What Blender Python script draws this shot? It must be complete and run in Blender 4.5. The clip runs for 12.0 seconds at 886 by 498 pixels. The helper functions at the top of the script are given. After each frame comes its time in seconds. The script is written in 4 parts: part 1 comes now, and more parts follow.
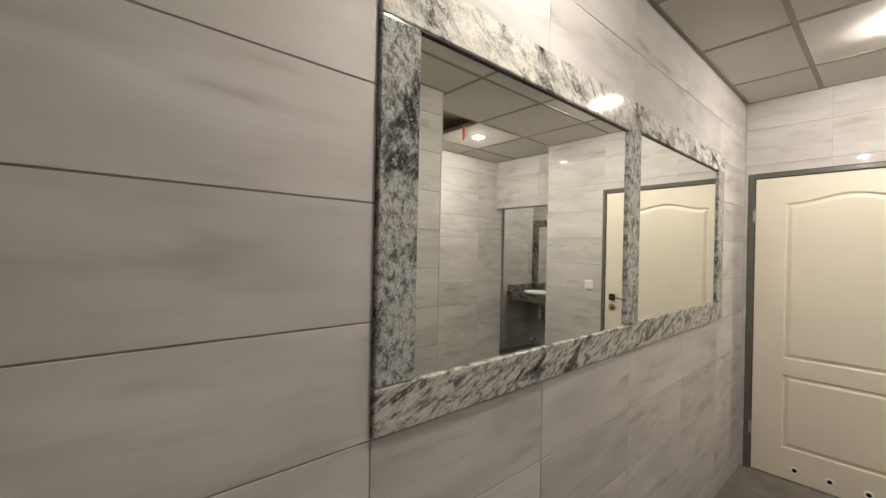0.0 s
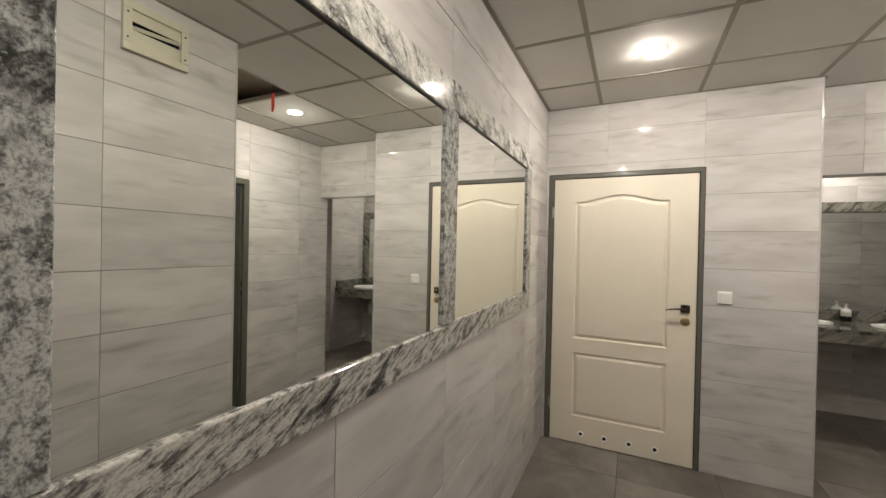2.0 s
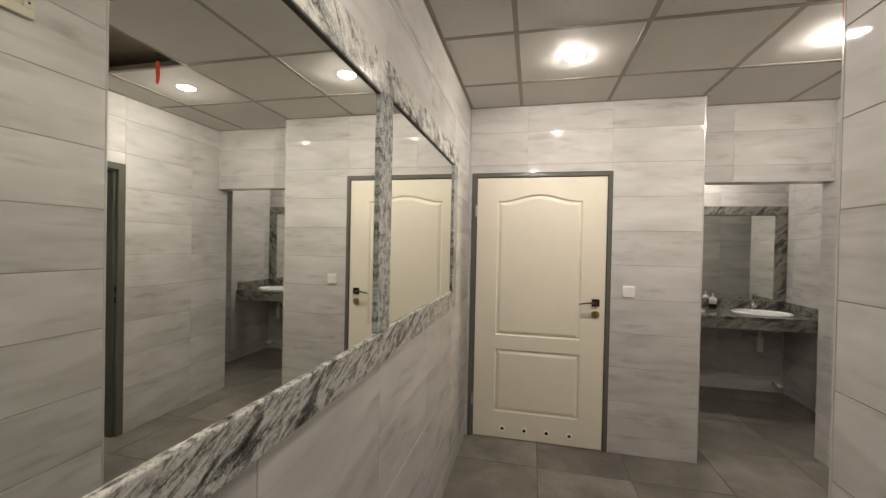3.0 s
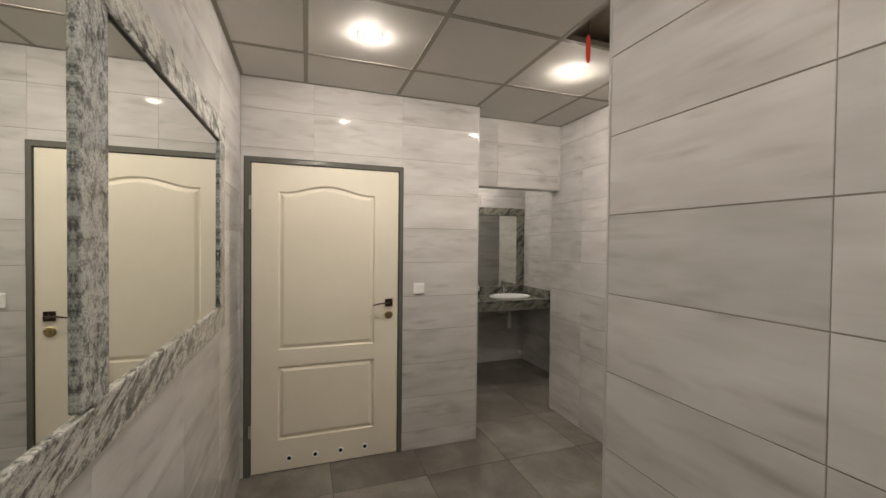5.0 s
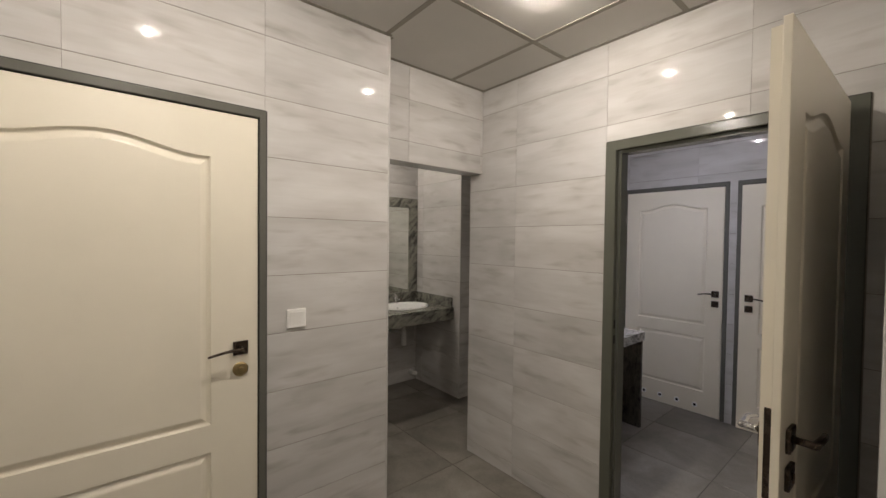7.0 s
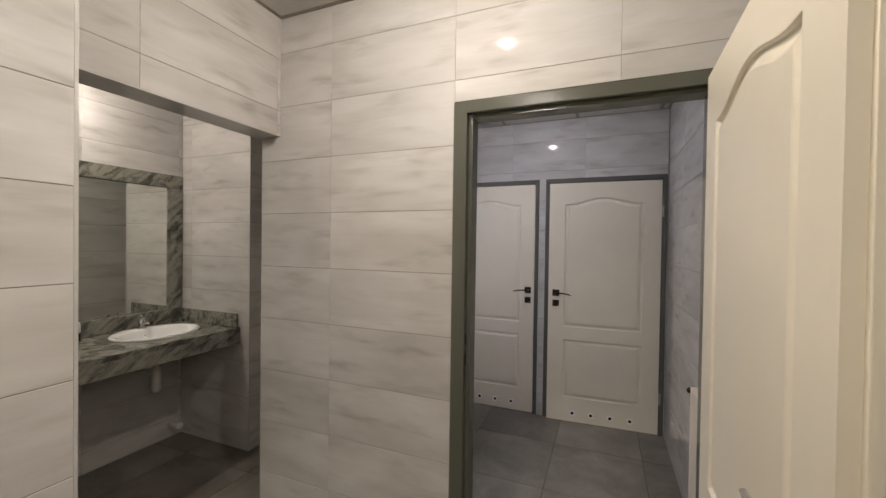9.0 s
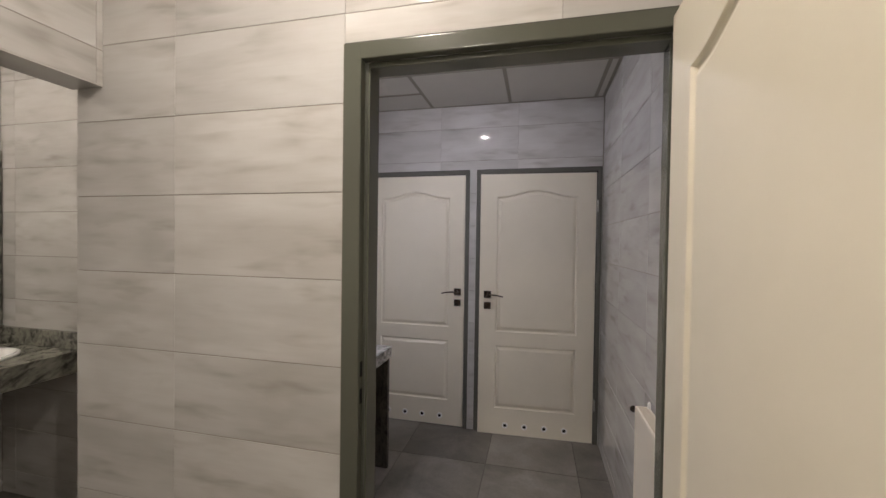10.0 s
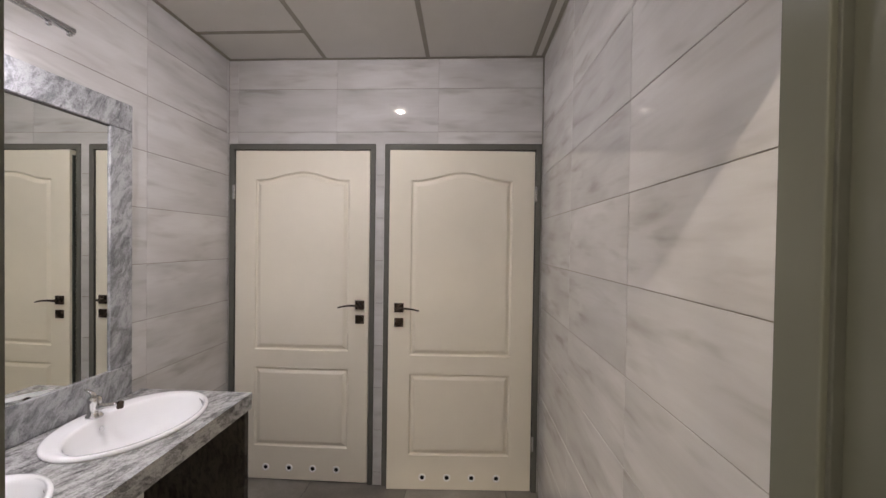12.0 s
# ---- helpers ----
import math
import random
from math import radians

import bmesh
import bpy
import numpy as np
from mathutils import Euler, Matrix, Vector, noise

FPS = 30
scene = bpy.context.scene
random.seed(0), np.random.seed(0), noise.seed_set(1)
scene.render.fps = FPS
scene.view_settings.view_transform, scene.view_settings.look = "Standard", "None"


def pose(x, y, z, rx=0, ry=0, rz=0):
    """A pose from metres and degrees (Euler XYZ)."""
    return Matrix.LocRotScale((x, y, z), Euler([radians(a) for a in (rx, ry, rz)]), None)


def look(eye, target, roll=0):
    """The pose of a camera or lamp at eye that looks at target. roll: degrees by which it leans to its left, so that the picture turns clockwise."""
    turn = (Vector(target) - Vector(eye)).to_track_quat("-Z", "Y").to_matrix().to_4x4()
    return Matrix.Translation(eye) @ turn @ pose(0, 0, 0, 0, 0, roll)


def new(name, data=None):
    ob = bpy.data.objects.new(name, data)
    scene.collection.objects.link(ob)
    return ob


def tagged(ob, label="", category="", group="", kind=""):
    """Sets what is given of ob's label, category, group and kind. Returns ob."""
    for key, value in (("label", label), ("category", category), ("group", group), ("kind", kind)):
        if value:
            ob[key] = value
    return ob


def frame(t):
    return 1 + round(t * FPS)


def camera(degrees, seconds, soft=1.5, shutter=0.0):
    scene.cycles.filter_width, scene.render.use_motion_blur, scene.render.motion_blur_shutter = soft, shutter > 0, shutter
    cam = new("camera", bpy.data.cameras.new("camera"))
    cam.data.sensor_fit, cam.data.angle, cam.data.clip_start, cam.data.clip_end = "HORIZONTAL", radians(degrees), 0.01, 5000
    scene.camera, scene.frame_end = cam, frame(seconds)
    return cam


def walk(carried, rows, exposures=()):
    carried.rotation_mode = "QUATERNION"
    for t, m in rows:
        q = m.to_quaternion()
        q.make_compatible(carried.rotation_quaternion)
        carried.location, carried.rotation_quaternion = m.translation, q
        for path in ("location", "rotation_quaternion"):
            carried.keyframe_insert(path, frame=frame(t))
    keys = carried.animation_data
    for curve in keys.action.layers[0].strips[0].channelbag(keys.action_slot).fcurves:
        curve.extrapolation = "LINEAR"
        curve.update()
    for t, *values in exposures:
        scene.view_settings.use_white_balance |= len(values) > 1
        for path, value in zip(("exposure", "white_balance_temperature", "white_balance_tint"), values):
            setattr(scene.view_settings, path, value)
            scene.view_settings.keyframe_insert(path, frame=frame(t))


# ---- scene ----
cam = camera(97.0, 12.0)
METRES, EYE, TILT, LEAN, TURN = 3.9, 1.53, 0.0, 0.0, -40.4
PATH = [
    (0, (0.129, 0.102, 1.51), (1.442, 1.611, 1.51), 1.2),
    (0.5, (0.162, 0.125, 1.506), (1.592, 1.523, 1.506), 1.2),
    (1, (0.215, 0.159, 1.506), (1.785, 1.397, 1.505), 1.2),
    (1.5, (0.332, 0.186, 1.502), (2.031, 1.242, 1.495), 1.2),
    (2, (0.446, 0.197, 1.51), (2.25, 1.061, 1.494), 1.2),
    (2.5, (0.5, 0.233, 1.505), (2.387, 0.897, 1.486), 1.2),
    (3, (0.529, 0.319, 1.515), (2.479, 0.761, 1.494), 1.2),
    (3.2, (0.543, 0.357, 1.521), (2.513, 0.699, 1.498), 1.3),
    (4.8, (0.756, 0.434, 1.545), (2.671, -0.139, 1.512), 0.5),
    (5, (0.828, 0.413, 1.544), (2.716, -0.246, 1.511), 0.6),
    (5.5, (1.063, 0.351, 1.56), (2.886, -0.471, 1.523), 0.6),
    (6, (1.364, 0.331, 1.545), (3.12, -0.625, 1.504), 0.6),
    (6.5, (1.637, 0.31, 1.554), (3.298, -0.805, 1.515), 0.7),
    (6.7, (1.737, 0.283, 1.555), (3.354, -0.893, 1.513), 0.7),
    (8.3, (2.305, -0.075, 1.563), (3.325, -1.795, 1.525), 0.9),
    (8.5, (2.334, -0.131, 1.542), (3.269, -1.896, 1.509), 1.0),
    (9, (2.363, -0.274, 1.51), (3.122, -2.12, 1.484), 0.8),
    (9.5, (2.347, -0.483, 1.514), (2.949, -2.388, 1.483), 0.9),
    (10, (2.376, -0.701, 1.503), (2.838, -2.646, 1.471), 0.8),
    (10.5, (2.422, -0.93, 1.51), (2.749, -2.903, 1.478), 0.8),
    (11, (2.437, -1.132, 1.499), (2.642, -3.121, 1.469), 0.9),
    (11.5, (2.395, -1.33, 1.494), (2.525, -3.326, 1.465), 0.8),
    (12, (2.362, -1.451, 1.491), (2.466, -3.448, 1.462), 0.8),
]
walk(cam, [(t, look(eye, target, roll)) for t, eye, target, roll in PATH],
     [(0.0, 0.17, 6450, 9.5), (1.5, 0.07, 6450, 9.5), (3.0, 0.0, 6450, 9.5), (5.0, -0.19, 6500, 10), (6.5, -0.20, 6500, 10), (8.5, -0.04, 6600, 10), (10.0, 0.0, 6650, 10.5), (11.0, 0.16, 6750, 10.4), (12.0, 0.51, 7100, 10.4)])


# ---- light ----
world = bpy.data.worlds.new("world")
world.use_nodes = True
world.node_tree.nodes["Background"].inputs[0].default_value = (0.5, 0.5, 0.5, 1)
world.node_tree.nodes["Background"].inputs[1].default_value = 0.0
scene.world = world

LAMP_WARM = (1.0, 0.90, 0.80)
LAMP_COOL = (0.88, 0.86, 0.99)
LAMP_POWER = 3450.0

# ---- plan (metres) ----
CEIL = 2.60
TOP = 2.74            # underside of the slab above the hung ceiling
MX0, MX1 = -1.30, 3.63  # long mirror wall, faces -y
MY = 0.812
DX = 3.63             # wall with the closed door, faces -x
DY = -0.855           # its free end
HX = 3.845            # header over the alcove opening
SY, SB = -1.757, -1.855  # wall with the open door: room face, back face
NX, NY = 1.900, -0.550   # free corner of the corridor wall
WX = 1.900            # wall beside the open leaf and along the inner room
EY = -3.815           # wall with two closed doors
LX = 3.820            # basin wall of the inner room
PX = 3.965            # passage side of that wall
CX = 5.420            # back wall of the alcove
CY = -2.335           # side wall of the alcove
TX = 4.700            # free edge of that side wall
ROW = 0.2515          # tile course
ROW0 = 0.137
TW = 0.610            # tile width
GROUT_H, GROUT_V = 0.0024, 0.0008


# ---- materials ----
def mat(name):
    m = bpy.data.materials.new(name)
    m.use_nodes = True
    nt = m.node_tree
    b = nt.nodes["Principled BSDF"]
    return m, nt, b


def node(nt, kind, **vals):
    n = nt.nodes.new(kind)
    for k, v in vals.items():
        if k in n.inputs:
            n.inputs[k].default_value = v
    return n


def ramp(nt, src, stops):
    r = nt.nodes.new("ShaderNodeValToRGB")
    e = r.color_ramp.elements
    while len(e) < len(stops):
        e.new(0.5)
    for el, (p, c) in zip(e, stops):
        el.position = p
        el.color = (*c, 1) if len(c) == 3 else c
    nt.links.new(src, r.inputs[0])
    return r


def grey(v, tint=(1, 1, 1)):
    return tuple(v * t for t in tint)


def mixc(nt, fac, a, b, mode="MIX"):
    m = nt.nodes.new("ShaderNodeMix")
    m.data_type = "RGBA"
    m.blend_type = mode
    for src, i in ((fac, 0), (a, 6), (b, 7)):
        if isinstance(src, (int, float)):
            m.inputs[i].default_value = src
        elif isinstance(src, tuple):
            m.inputs[i].default_value = (*src, 1)
        else:
            nt.links.new(src, m.inputs[i])
    return m.outputs[2]


def objcoord(nt, scale=(1, 1, 1), shift=7.0):
    """Object coordinates, shifted by the object's random number so that no two pieces are alike."""
    tc = nt.nodes.new("ShaderNodeTexCoord")
    oi = nt.nodes.new("ShaderNodeObjectInfo")
    mul = nt.nodes.new("ShaderNodeVectorMath")
    mul.operation = "SCALE"
    mul.inputs[0].default_value = (shift, shift * 3.1, shift * 7.7)
    nt.links.new(oi.outputs["Random"], mul.inputs["Scale"])
    add = nt.nodes.new("ShaderNodeVectorMath")
    add.operation = "ADD"
    nt.links.new(tc.outputs["Object"], add.inputs[0])
    nt.links.new(mul.outputs[0], add.inputs[1])
    mp = nt.nodes.new("ShaderNodeMapping")
    mp.inputs["Scale"].default_value = scale
    nt.links.new(add.outputs[0], mp.inputs[0])
    return mp.outputs[0], oi.outputs["Random"]


def bump(nt, b, height, strength=0.1, dist=0.002):
    bp = nt.nodes.new("ShaderNodeBump")
    bp.inputs["Strength"].default_value = strength
    bp.inputs["Distance"].default_value = dist
    nt.links.new(height, bp.inputs["Height"])
    nt.links.new(bp.outputs[0], b.inputs["Normal"])


def wall_tile_material():
    """Glazed stoneware printed like pale marble: broad clouds, soft brown-grey smudges along the tile, faint fine streaks."""
    m, nt, b = mat("glazed_wall_tile")

    def field(scale, shift, size, detail, rough, warp):
        v, rnd = objcoord(nt, scale, shift)
        n = node(nt, "ShaderNodeTexNoise", Scale=size, Detail=detail, Roughness=rough, Distortion=warp)
        nt.links.new(v, n.inputs["Vector"])
        return n.outputs[0], rnd
    cloud, rnd = field((1.4, 1, 4.2), 7.0, 1.7, 2.5, 0.5, 0.3)
    smudge, _ = field((1.7, 1, 8.0), 5.9, 2.4, 2.5, 0.5, 0.25)
    patch, _ = field((1.1, 1, 5.0), 2.3, 2.1, 2.0, 0.45, 0.3)
    streak, _ = field((2.2, 1, 26.0), 3.3, 3.0, 4.0, 0.6, 0.25)
    r1 = ramp(nt, cloud, [(0.30, (0.490, 0.475, 0.455)), (0.50, (0.560, 0.547, 0.530)), (0.68, (0.620, 0.610, 0.596))])
    r2 = ramp(nt, smudge, [(0.26, (0.72, 0.70, 0.675)), (0.38, (0.88, 0.87, 0.855)), (0.50, (1.0, 1.0, 1.0))])
    r3 = ramp(nt, streak, [(0.36, (0.965, 0.96, 0.955)), (0.60, (1.0, 1.0, 1.0))])
    gate = ramp(nt, patch, [(0.40, grey(0.15)), (0.58, grey(0.95))])
    c = mixc(nt, gate.outputs[0], r1.outputs[0], r2.outputs[0], "MULTIPLY")
    c = mixc(nt, 0.8, c, r3.outputs[0], "MULTIPLY")
    rr = ramp(nt, rnd, [(0.0, (0.92, 0.92, 0.92)), (1.0, (1.06, 1.055, 1.05))])
    c = mixc(nt, 1.0, c, rr.outputs[0], "MULTIPLY")
    nt.links.new(c, b.inputs["Base Color"])
    b.inputs["Roughness"].default_value = 0.028
    b.inputs["IOR"].default_value = 1.54
    v4, _ = objcoord(nt, (1, 1, 1))
    n4 = node(nt, "ShaderNodeTexNoise", Scale=7.0, Detail=2.0)
    nt.links.new(v4, n4.inputs["Vector"])
    bump(nt, b, n4.outputs[0], 0.016, 0.004)
    return m


def plain_material(name, col, rough, metal=0.0, spread=0.06, scale=8.0, bumpy=0.0, fine=60.0, coat=0.0):
    """A surface of one paint or metal, with faint clouding and grain."""
    m, nt, b = mat(name)
    v, _ = objcoord(nt)
    n = node(nt, "ShaderNodeTexNoise", Scale=scale, Detail=5.0, Roughness=0.6)
    nt.links.new(v, n.inputs["Vector"])
    lo, hi = tuple(c * (1 - spread) for c in col), tuple(min(1, c * (1 + spread)) for c in col)
    r = ramp(nt, n.outputs[0], [(0.3, lo), (0.7, hi)])
    nt.links.new(r.outputs[0], b.inputs["Base Color"])
    rr = ramp(nt, n.outputs[0], [(0.3, grey(rough * 0.85)), (0.7, grey(min(1, rough * 1.2)))])
    nt.links.new(rr.outputs[0], b.inputs["Roughness"])
    b.inputs["Metallic"].default_value = metal
    b.inputs["Coat Weight"].default_value = coat
    if bumpy:
        f = node(nt, "ShaderNodeTexNoise", Scale=fine, Detail=3.0)
        nt.links.new(v, f.inputs["Vector"])
        bump(nt, b, f.outputs[0], bumpy, 0.001)
    return m


def frame_material(name, lo, hi, rough):
    """Old satin paint on pressed steel: even sheen, faint clouding of the colour."""
    m, nt, b = mat(name)
    v, _ = objcoord(nt, (1, 1, 1), 5.0)
    n = node(nt, "ShaderNodeTexNoise", Scale=3.0, Detail=3.0, Roughness=0.5)
    nt.links.new(v, n.inputs["Vector"])
    r = ramp(nt, n.outputs[0], [(0.3, lo), (0.7, hi)])
    nt.links.new(r.outputs[0], b.inputs["Base Color"])
    b.inputs["Roughness"].default_value = rough
    return m


def stone_material(name, light, mid, tilt, stretch, plane="xz", blotch=0.5, streak=0.6, grain=0.6, rough=0.09, seed=0.0, vein=3.4, cut=0.0, crystal=0.12, size=1.0, ridge=0.0):
    """Polished granite: salt-and-pepper grain, slanting pale and grey streaks, and broken black veins.
    tilt: slant of the streaks in degrees; stretch: how long they run; plane: the face that shows; vein, cut: size and share of the black veins."""
    m, nt, b = mat(name)
    v, _ = objcoord(nt, (1, 1, 1), 3.0 + seed)
    rot = nt.nodes.new("ShaderNodeMapping")
    rot.inputs["Rotation"].default_value = {"xz": (0, radians(tilt), 0), "xy": (0, 0, radians(tilt)), "yz": (radians(tilt), 0, radians(-12))}[plane]
    rot.vector_type = "TEXTURE"
    k = 1.0 / stretch
    rot.inputs["Scale"].default_value = (k, 1.0, k) if plane == "yz" else (1.0, k, k)
    nt.links.new(v, rot.inputs[0])
    warp = node(nt, "ShaderNodeTexNoise", Scale=4.0, Detail=4.0, Roughness=0.6)
    nt.links.new(v, warp.inputs["Vector"])
    wv = mixc(nt, 0.30 / max(1.0, size * 1.6), rot.outputs[0], warp.outputs["Color"], "ADD")
    n1 = node(nt, "ShaderNodeTexNoise", Scale=9.0 * size, Detail=9.0, Roughness=0.66, Distortion=0.4)
    n5 = node(nt, "ShaderNodeTexNoise", Scale=26.0 * size, Detail=6.0, Roughness=0.6, Distortion=0.3)
    n2 = node(nt, "ShaderNodeTexNoise", Scale=vein, Detail=9.0, Roughness=0.62, Distortion=0.9)
    for n in (n1, n2, n5):
        nt.links.new(wv, n.inputs["Vector"])
    n3 = node(nt, "ShaderNodeTexNoise", Scale=230.0, Detail=2.0, Roughness=0.6)
    nt.links.new(v, n3.inputs["Vector"])
    pale = tuple(min(1, c * 1.12) for c in light)

    def grainy(n, amount):
        """The coarse field roughened by the fine one, so that streaks end in single crystals."""
        sub = nt.nodes.new("ShaderNodeMath")
        sub.operation = "SUBTRACT"
        nt.links.new(n3.outputs[0], sub.inputs[0])
        sub.inputs[1].default_value = 0.5
        mul = nt.nodes.new("ShaderNodeMath")
        mul.operation = "MULTIPLY_ADD"
        nt.links.new(sub.outputs[0], mul.inputs[0])
        mul.inputs[1].default_value = amount
        nt.links.new(n.outputs[0], mul.inputs[2])
        return mul.outputs[0]

    base = ramp(nt, grainy(n1, crystal), [(0.36, grey(0.40, mid)), (0.43, mid), (0.53, light), (0.66, pale)])
    fine = ramp(nt, grainy(n5, crystal), [(0.38, grey(0.60)), (0.47, grey(0.95)), (0.62, grey(1.08))])
    veins = ramp(nt, grainy(n2, crystal * 0.8), [(0.36 + cut, (0.035, 0.037, 0.042)), (0.39 + cut, (0.14, 0.145, 0.15)), (0.425 + cut, (0.62, 0.63, 0.63)), (0.46 + cut, (1, 1, 1))])
    specks = ramp(nt, n3.outputs[0], [(0.36, (0.30, 0.305, 0.31)), (0.46, (0.85, 0.85, 0.85)), (0.58, (1.08, 1.08, 1.06))])
    c = mixc(nt, streak, light, base.outputs[0])
    c = mixc(nt, 0.75, c, fine.outputs[0], "MULTIPLY")
    c = mixc(nt, blotch, c, veins.outputs[0], "MULTIPLY")
    c = mixc(nt, grain, c, specks.outputs[0], "MULTIPLY")
    if ridge:
        # branching dark veins: where one more field crosses its middle value
        n6 = node(nt, "ShaderNodeTexNoise", Scale=3.6, Detail=5.0, Roughness=0.55, Distortion=1.2)
        nt.links.new(wv, n6.inputs["Vector"])
        off = nt.nodes.new("ShaderNodeMath")
        off.operation = "SUBTRACT"
        nt.links.new(grainy(n6, 0.10), off.inputs[0])
        off.inputs[1].default_value = 0.5
        ab = nt.nodes.new("ShaderNodeMath")
        ab.operation = "ABSOLUTE"
        nt.links.new(off.outputs[0], ab.inputs[0])
        line = ramp(nt, ab.outputs[0], [(0.010, grey(0.07)), (0.022, grey(0.45)), (0.045, grey(1.0))])
        mask = ramp(nt, n2.outputs[0], [(0.47, grey(1.0)), (0.56, grey(0.0))])
        fac = nt.nodes.new("ShaderNodeMath")
        fac.operation = "MULTIPLY"
        nt.links.new(mask.outputs[0], fac.inputs[0])
        fac.inputs[1].default_value = ridge
        c = mixc(nt, fac.outputs[0], c, line.outputs[0], "MULTIPLY")
    nt.links.new(c, b.inputs["Base Color"])
    b.inputs["Roughness"].default_value = rough
    bump(nt, b, n3.outputs[0], 0.03, 0.001)
    return m


def floor_material():
    m, nt, b = mat("grey_floor_tile")
    v, rnd = objcoord(nt)
    n1 = node(nt, "ShaderNodeTexNoise", Scale=2.6, Detail=7.0, Roughness=0.62, Distortion=0.4)
    n2 = node(nt, "ShaderNodeTexNoise", Scale=70.0, Detail=4.0, Roughness=0.65)
    for n in (n1, n2):
        nt.links.new(v, n.inputs["Vector"])
    r1 = ramp(nt, n1.outputs[0], [(0.30, (0.112, 0.102, 0.088)), (0.50, (0.186, 0.171, 0.150)), (0.70, (0.275, 0.256, 0.228))])
    r2 = ramp(nt, n2.outputs[0], [(0.35, grey(0.86)), (0.6, grey(1.0))])
    c = mixc(nt, 0.8, r1.outputs[0], r2.outputs[0], "MULTIPLY")
    rr = ramp(nt, rnd, [(0.0, (0.80, 0.79, 0.77)), (1.0, (1.12, 1.12, 1.11))])
    c = mixc(nt, 1.0, c, rr.outputs[0], "MULTIPLY")
    nt.links.new(c, b.inputs["Base Color"])
    rg = ramp(nt, n1.outputs[0], [(0.3, grey(0.34)), (0.7, grey(0.46))])
    nt.links.new(rg.outputs[0], b.inputs["Roughness"])
    bump(nt, b, n2.outputs[0], 0.08, 0.001)
    return m


def emit_material(name, col, strength):
    m, nt, b = mat(name)
    b.inputs["Base Color"].default_value = (0.8, 0.8, 0.8, 1)
    b.inputs["Emission Color"].default_value = (*col, 1)
    b.inputs["Emission Strength"].default_value = strength
    return m


def mirror_material():
    m, nt, b = mat("mirror_silver")
    b.inputs["Base Color"].default_value = (0.89, 0.91, 0.87, 1)
    b.inputs["Metallic"].default_value = 1.0
    b.inputs["Roughness"].default_value = 0.0
    return m


TILE = wall_tile_material()
GROUTM = plain_material("grey_grout", (0.25, 0.225, 0.19), 0.85, spread=0.15, scale=25, bumpy=0.3)
SLAB = plain_material("dusty_slab", (0.30, 0.25, 0.19), 0.95, spread=0.25, scale=4, bumpy=0.4, fine=30)
FLOOR = floor_material()
FLOOR_GROUT = plain_material("dark_floor_grout", (0.075, 0.066, 0.054), 0.9, spread=0.25, scale=20, bumpy=0.3)
CEILM = plain_material("ceiling_panel", (0.62, 0.60, 0.565), 0.8, spread=0.04, scale=3, bumpy=0.10, fine=180)
TBAR = plain_material("ceiling_grid_bar", (0.285, 0.263, 0.218), 0.5, spread=0.08, scale=12)
PAINT = plain_material("cream_door_paint", (0.80, 0.745, 0.62), 0.33, spread=0.025, scale=4, bumpy=0.06, fine=120)
STEEL = frame_material("grey_door_frame_paint", (0.116, 0.115, 0.099), (0.128, 0.127, 0.110), 0.20)
OLIVE = frame_material("olive_grey_door_frame_paint", (0.094, 0.097, 0.077), (0.106, 0.110, 0.088), 0.20)
BRONZE = plain_material("dark_bronze", (0.080, 0.060, 0.046), 0.26, metal=0.85, spread=0.2, scale=30)
BRASS = plain_material("aged_brass", (0.45, 0.35, 0.18), 0.34, metal=1.0, spread=0.15, scale=30)
CHROME = plain_material("chrome", (0.72, 0.72, 0.72), 0.10, metal=1.0, spread=0.04, scale=20)
EDGE = plain_material("pale_grey_edge_trim", (0.50, 0.49, 0.47), 0.14, spread=0.05, scale=20)
WHITE = plain_material("white_plastic", (0.90, 0.89, 0.86), 0.35, spread=0.03, scale=10)
CREAM = plain_material("cream_plastic", (0.58, 0.56, 0.44), 0.45, spread=0.08, scale=10)
CERAMIC = plain_material("white_ceramic", (0.89, 0.89, 0.885), 0.07, spread=0.015, scale=3, coat=0.5)
ENAMEL = plain_material("white_enamel", (0.80, 0.74, 0.64), 0.5, spread=0.03, scale=6)
BLACK = plain_material("black_void", (0.012, 0.012, 0.011), 0.8, spread=0.3, scale=10)
BLACK.node_tree.nodes["Principled BSDF"].inputs["Specular IOR Level"].default_value = 0.1
RED = plain_material("red_plastic", (0.82, 0.085, 0.05), 0.45, spread=0.08, scale=20)
PIPE = plain_material("grey_white_pipe", (0.74, 0.73, 0.70), 0.4, spread=0.05, scale=10)
MIRROR = mirror_material()
# door_4's sealing strips, and the painted gap shade on the ajar leaf
RUBBER_SHADE = plain_material("olive_grey_rubber_and_gap_shade", (0.070, 0.072, 0.060), 0.32, spread=0.1, scale=30)
WHITE_SEAL = plain_material("pale_sealant", (0.55, 0.54, 0.51), 0.5, spread=0.1, scale=30)
# near-black: rubber seals, and thin lines that stand in for shade
SEAL_SHADE = plain_material("dark_seal_and_edge_shade", (0.035, 0.030, 0.027), 0.5, spread=0.3, scale=40)
STONE = stone_material("grey_white_granite", (0.52, 0.51, 0.47), (0.21, 0.21, 0.197), -24, 3.6, blotch=0.85, streak=0.95, grain=0.22, size=2.4, cut=-0.01, vein=4.5, crystal=0.10)
STONE_TOP = stone_material("pale_granite_with_black_flecks", (0.64, 0.63, 0.575), (0.36, 0.365, 0.345), 30, 1.9, blotch=0.85, streak=0.75, grain=0.30, seed=0.9, vein=4.0, cut=-0.02, ridge=0.75)
